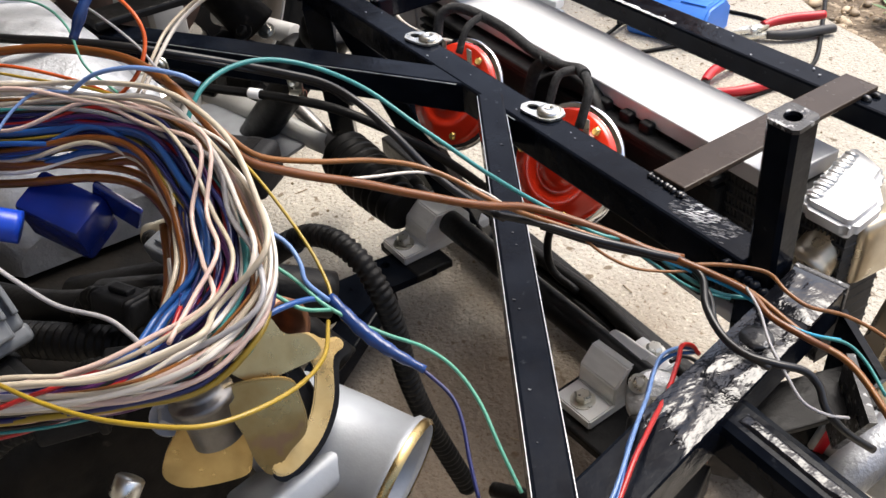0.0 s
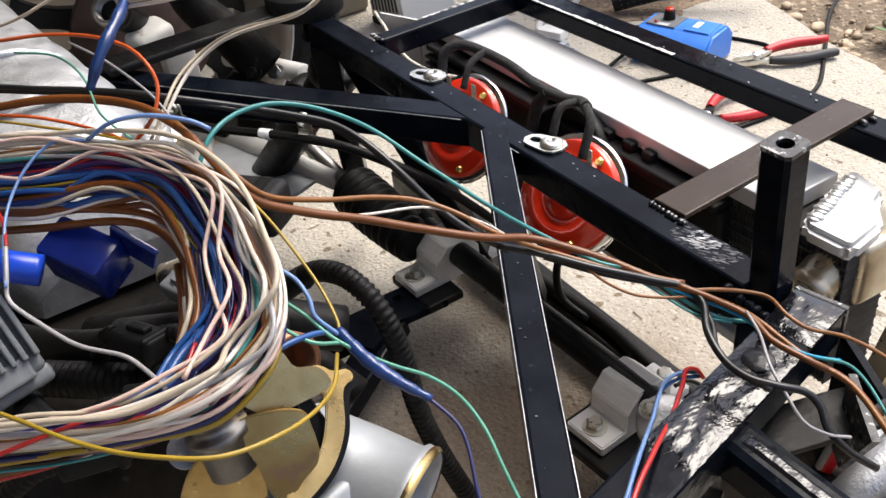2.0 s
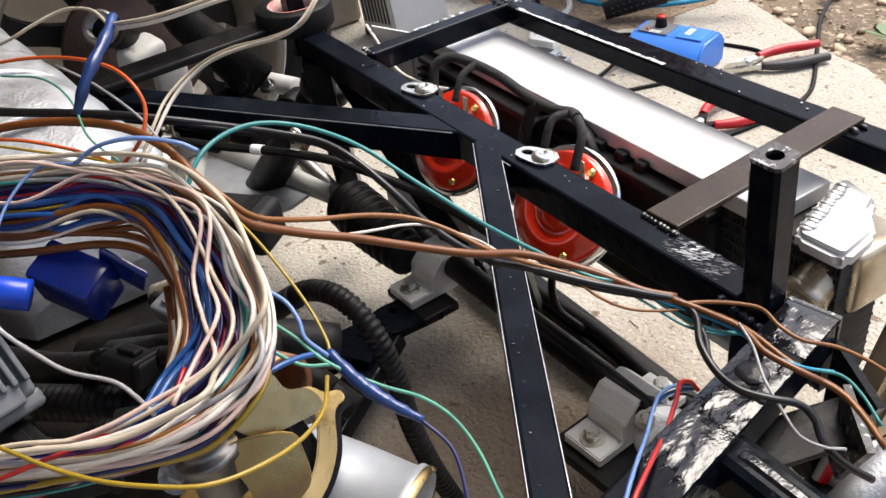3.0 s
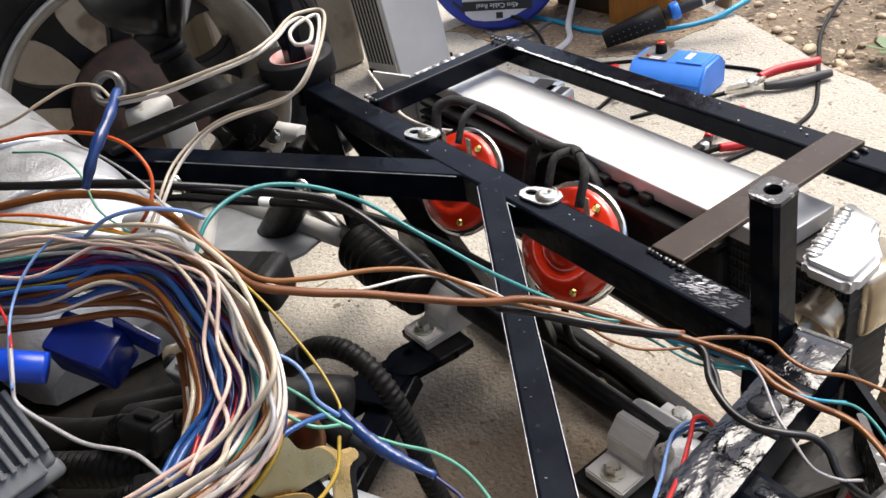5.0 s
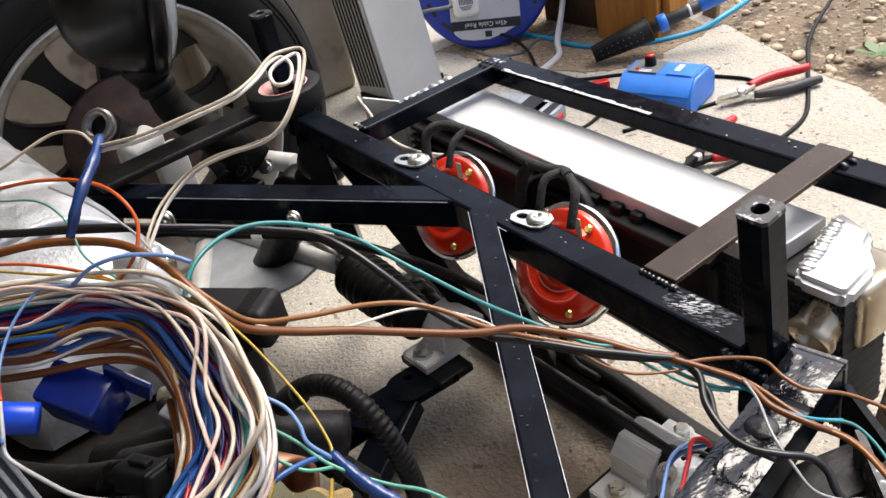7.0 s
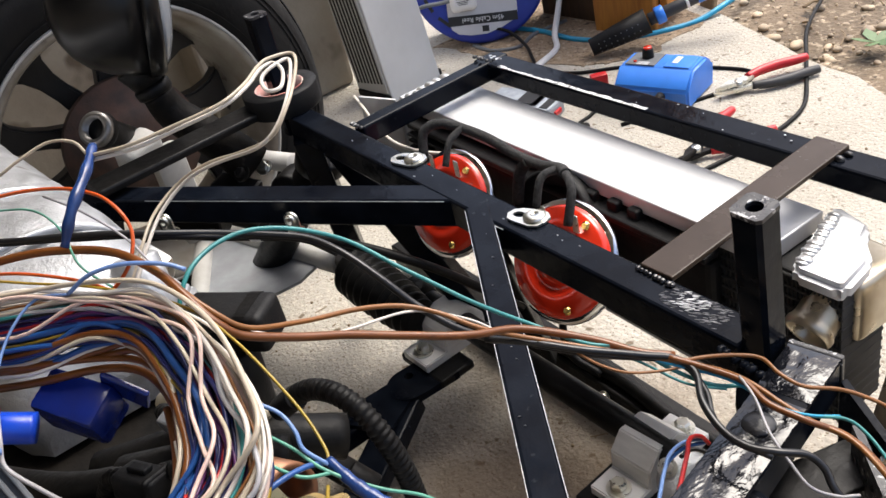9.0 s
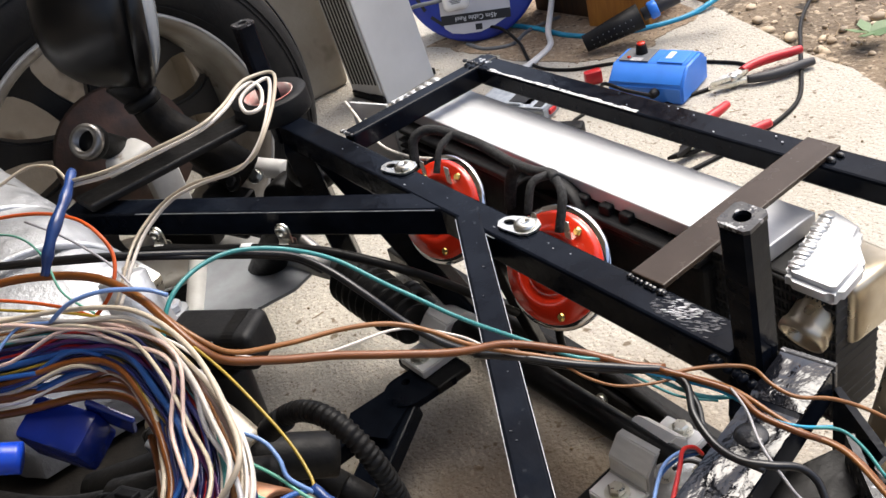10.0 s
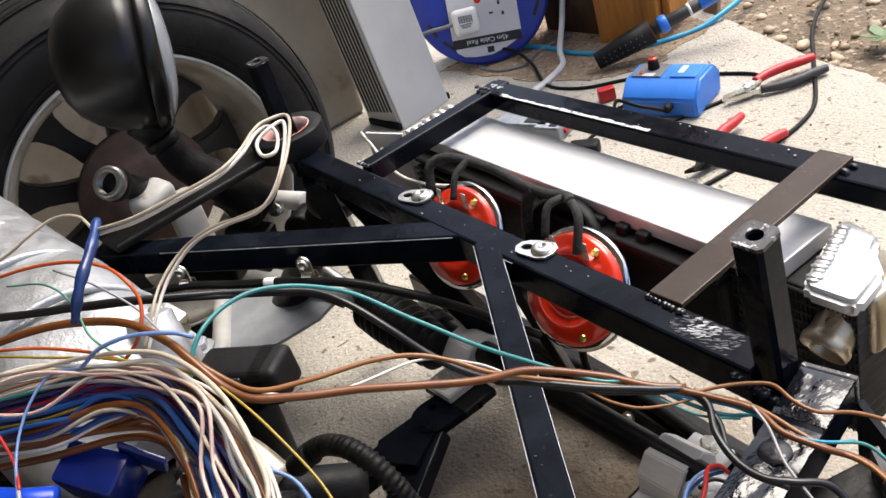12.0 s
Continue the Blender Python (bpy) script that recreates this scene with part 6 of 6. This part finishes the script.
floor_cable(WIRE["cyan"], 0.0055, "bright blue mains cable lying on the concrete", (-1.02, 0.80, 0), (-0.93, 0.815, 0), (-0.84, 0.815, 0), (-0.76, 0.845, 0), (-0.70, 0.915, 0), (-0.67, 0.985, 0), (-0.66, 1.06, 0.01), (-0.68, 1.20, 0.01))
floor_cable(WPLAS, 0.0062, "white flex lying in a bend on the concrete", (-1.00, 0.98, 0.20), (-0.935, 0.875, 0.05), (-0.875, 0.800, 0.012), (-0.835, 0.765, 0), (-0.810, 0.700, 0), (-0.800, 0.650, 0), (-0.77, 0.62, 0))
floor_cable(RUBBER, 0.0034, "thin black flex lying on the concrete", (-1.02, 0.73, 0.03), (-0.97, 0.755, 0.02), (-0.89, 0.735, 0.01), (-0.80, 0.690, 0), (-0.72, 0.705, 0), (-0.66, 0.76, 0), (-0.60, 0.80, 0), (-0.52, 0.83, 0), (-0.45, 0.85, 0), (-0.425, 0.82, 0), (-0.44, 0.76, 0), (-0.47, 0.68, 0), (-0.50, 0.60, 0))
floor_cable(RUBBER, 0.0036, "thin black flex lying on the concrete", (-0.56, 1.25, 0.0), (-0.475, 1.05, 0), (-0.395, 0.93, 0), (-0.345, 0.86, 0), (-0.300, 0.79, 0), (-0.285, 0.73, 0), (-0.285, 0.66, 0), (-0.295, 0.58, 0), (-0.310, 0.50, 0), (-0.33, 0.40, 0))
floor_cable(RUBBER, 0.0032, "thin black flex lying on the concrete", (-0.58, 0.66, 0.01), (-0.57, 0.60, 0), (-0.56, 0.56, 0), (-0.50, 0.52, 0), (-0.44, 0.51, 0))
floor_cable(GREYP, 0.0042, "pale grey flex lying in loops on the soil", (-1.02, 0.70, 0), (-0.96, 0.70, 0), (-0.92, 0.74, 0), (-0.94, 0.80, 0), (-0.93, 0.88, 0))

# ---- pliers ----
def jaw_tool(at, turn, handle, grip, jaw, open_deg, label, scale=1.0, groupname="pliers"):
    """Two crossed levers: jaws, pivot and dipped handles."""
    t = thing("pliers", at, label, "pliers", groupname)
    base = pose(0, 0, 0, 0, 0, turn) @ Matrix.Scale(scale, 4)
    for s in (-1, 1):
        m = base @ pose(0, 0, 0.004 * (s + 1) + 0.004, 0, 0, s * open_deg)
        lever = plate([(-0.040, 0.001 * s), (-0.012, 0.011 * s), (0.012, 0.009 * s), (0.030, 0.010 * s), (0.030, 0.002 * s), (0.010, -0.006 * s), (-0.010, -0.004 * s)], 0.007, m)
        bmesh.ops.bevel(lever, geom=[e for e in lever.edges if len(e.link_faces) == 2 and e.calc_face_angle(0) > 0.5], offset=0.0012, segments=2, affect='EDGES')
        lv = part("lever", lever, jaw, t)
        pts = [m @ Vector(p) for p in ((0.020, 0.006 * s, 0.004), (0.045, 0.012 * s, 0.004), (0.075, 0.012 * s, 0.004), (0.105, 0.006 * s, 0.004), (0.125, 0.004 * s, 0.004))]
        part("handle", sweep(glide(pts, 6), lambda u: (0.0062 + 0.0016 * math.sin(u * 3.1)) * scale, 12), handle if s < 0 else grip, t)
    part("pivot", smooth(lathe([(0.0075, 0), (0.0075, 0.018), (0.005, 0.020)], base, 20)), ZINC, t, "steel pivot")
    return t


jaw_tool((-0.414, 0.780, GZ + 0.002), 66, GRIPBLACK, GRIPRED, ZINC, 6, "side cutters with red and black handles on the concrete", 1.05)
jaw_tool((-0.330, 0.580, GZ + 0.003), 86, GRIPRED, GRIPRED, SATIN, 17, "open pliers with red handles and dark jaws", 1.0)

# ---- small boxes and stones ----
def clear_box(x, y, turn, w, d, label):
    b = thing("parts_box", (x, y, GZ), label, "storage box", "parts boxes")
    m = pose(0, 0, 0.012, 0, 0, turn)
    part("tray", box((w, d, 0.022), m, 0.002), CLEAR, b)
    part("lid", box((w * 0.96, d * 0.96, 0.003), m @ Matrix.Translation((0, 0, 0.0128)), 0.001), LIDCLEAR, b)
    part("dark_insert", box((w * 0.3, d * 0.8, 0.0012), m @ Matrix.Translation((w * 0.22, 0, 0.0150)), 0), INK, b)
    part("latch", box((0.008, d * 0.4, 0.008), m @ Matrix.Translation((w / 2, 0, 0)), 0.001), GRIPRED, b)


clear_box(-0.700, 0.555, 18, 0.11, 0.06, "clear plastic parts box with a dark insert")
clear_box(-0.640, 0.560, 18, 0.05, 0.05, "small clear plastic parts box")
solo("tool_block", smooth(box((0.050, 0.030, 0.024), pose(-0.535, 0.530, GZ + 0.012, 0, 0, 35), 0.006, 3)), PLASTIC, "small dark plastic block on the concrete", "plastic block")
solo("red_switch", smooth(box((0.030, 0.018, 0.024), pose(-0.640, 0.690, GZ + 0.012, 0, 0, 60), 0.003, 2)), GRIPRED, "small red and black plug on the concrete", "plug")
solo("socket_block", smooth(box((0.05, 0.03, 0.02), pose(-0.735, 0.625, GZ + 0.010, 0, 0, 20), 0.004, 2)), WPLAS, "white plastic socket block at the flex's end", "socket")

random.seed(11)
pebbles = []
for k in range(5):
    bm = bmesh.new()
    bmesh.ops.create_icosphere(bm, subdivisions=2, radius=1)
    for v in bm.verts:
        v.co *= 1 + 0.22 * noise.noise(v.co * 1.3 + Vector((k * 7, 0, 0)))
        v.co.z *= 0.62
    smooth(bm, 80)
    me = bpy.data.meshes.new("pebble")
    bm.to_mesh(me)
    bm.free()
    me.materials.append(STONE)
    pebbles.append(me)
count = 0
while count < 290:
    x, y = random.uniform(-1.05, 0.05), random.uniform(0.9, 1.6)
    lim = 1.02 - 0.36 * (x + 0.62)
    if y < lim + 0.008:
        continue
    ob = new("pebble", pebbles[count % 5])
    s = random.choice((0.003, 0.004, 0.005, 0.006, 0.008, 0.010, 0.012))
    ob.scale = (s * random.uniform(0.8, 1.4), s, s)
    ob.rotation_euler = (0, 0, random.uniform(0, 6))
    ob.location = (x, y, ground_height(x, y) + s * 0.30)
    tagged(ob, "rounded ochre pebble on the dry soil", "pebble", "pebbles on the soil")
    count += 1
bm = bmesh.new()
for i in range(900):
    x, y = random.uniform(-1.1, 0.2), random.uniform(0.85, 1.7)
    if y < 1.02 - 0.36 * (x + 0.62) - (0.04 if random.random() < 0.15 else -0.01):
        continue
    z = ground_height(x, y)
    s = random.uniform(0.0015, 0.004)
    got = bmesh.ops.create_icosphere(bm, subdivisions=1, radius=s)["verts"]
    bmesh.ops.translate(bm, vec=(x, y, max(z, GZ - 0.02) + s * 0.5), verts=got)
solo("grit", bm, STONE, "loose grit scattered over the soil", "grit", kind="stuff")
for i in range(16):
    x, y = random.uniform(-0.55, 0.0), random.uniform(0.98, 1.25)
    if y < 1.04 - 0.36 * (x + 0.62):
        continue
    a, n_ = random.uniform(0, 3.1), random.uniform(0.03, 0.10)
    z = ground_height(x, y) + 0.010
    solo("twig", strand([(x, y, z), (x + n_ * 0.5 * math.cos(a), y + n_ * 0.5 * math.sin(a), z + 0.006), (x + n_ * math.cos(a + 0.2), y + n_ * math.sin(a + 0.2), z)], random.uniform(0.001, 0.0028), "", 6), TWIG, "dry brown twig lying on the soil", "twig", "dry twigs")
lf = thing("leaf_plant", (-0.335, 1.03, GZ - 0.01), "small green lobed leaves growing at the slab's edge", "plant")
for k in range(5):
    a = k * 1.26
    out = [(0, 0), (0.012, -0.010), (0.026, -0.012), (0.034, -0.004), (0.040, 0.0), (0.034, 0.006), (0.024, 0.013), (0.010, 0.009)]
    part("leaf", plate(out, 0.0006, pose(0, 0, 0.012, 12, -14, math.degrees(a))), LEAF, lf)
# litter on the slab
bm = bmesh.new()
for i in range(260):
    x, y = random.uniform(-0.9, 0.35), random.uniform(-0.25, 0.95)
    a, n_ = random.uniform(0, 6.3), random.uniform(0.003, 0.018)
    if random.random() < 0.6:
        got = bmesh.ops.create_icosphere(bm, subdivisions=1, radius=random.uniform(0.0008, 0.0024))["verts"]
        bmesh.ops.translate(bm, vec=(x, y, GZ + 0.0008), verts=got)
    else:
        beam((x, y, GZ + 0.001), (x + n_ * math.cos(a), y + n_ * math.sin(a), GZ + 0.0015), 0.0009, 0.0007, 0, bm)
solo("litter", bm, TWIG, "crumbs and bits of straw on the concrete", "litter", kind="stuff")

# sheet of card and a dark bag beyond the tyre
solo("cardboard_sheet", box((0.24, 0.30, 0.004), pose(-0.90, -0.200, 0.672, -14, -4, 10), 0.001), CARDBOARD, "sheet of brown cardboard propped behind the tyre", "cardboard")
bm = bmesh.new()
bmesh.ops.create_icosphere(bm, subdivisions=3, radius=0.045)
for v in bm.verts:
    v.co *= 1 + 0.35 * noise.noise(v.co * 40)
    v.co.z *= 0.5
bmesh.ops.translate(bm, vec=(-0.93, -0.16, 0.690), verts=bm.verts)
solo("plastic_bag", bm, LAMPBLACK, "crumpled shiny black plastic bag on the cardboard", "bag")
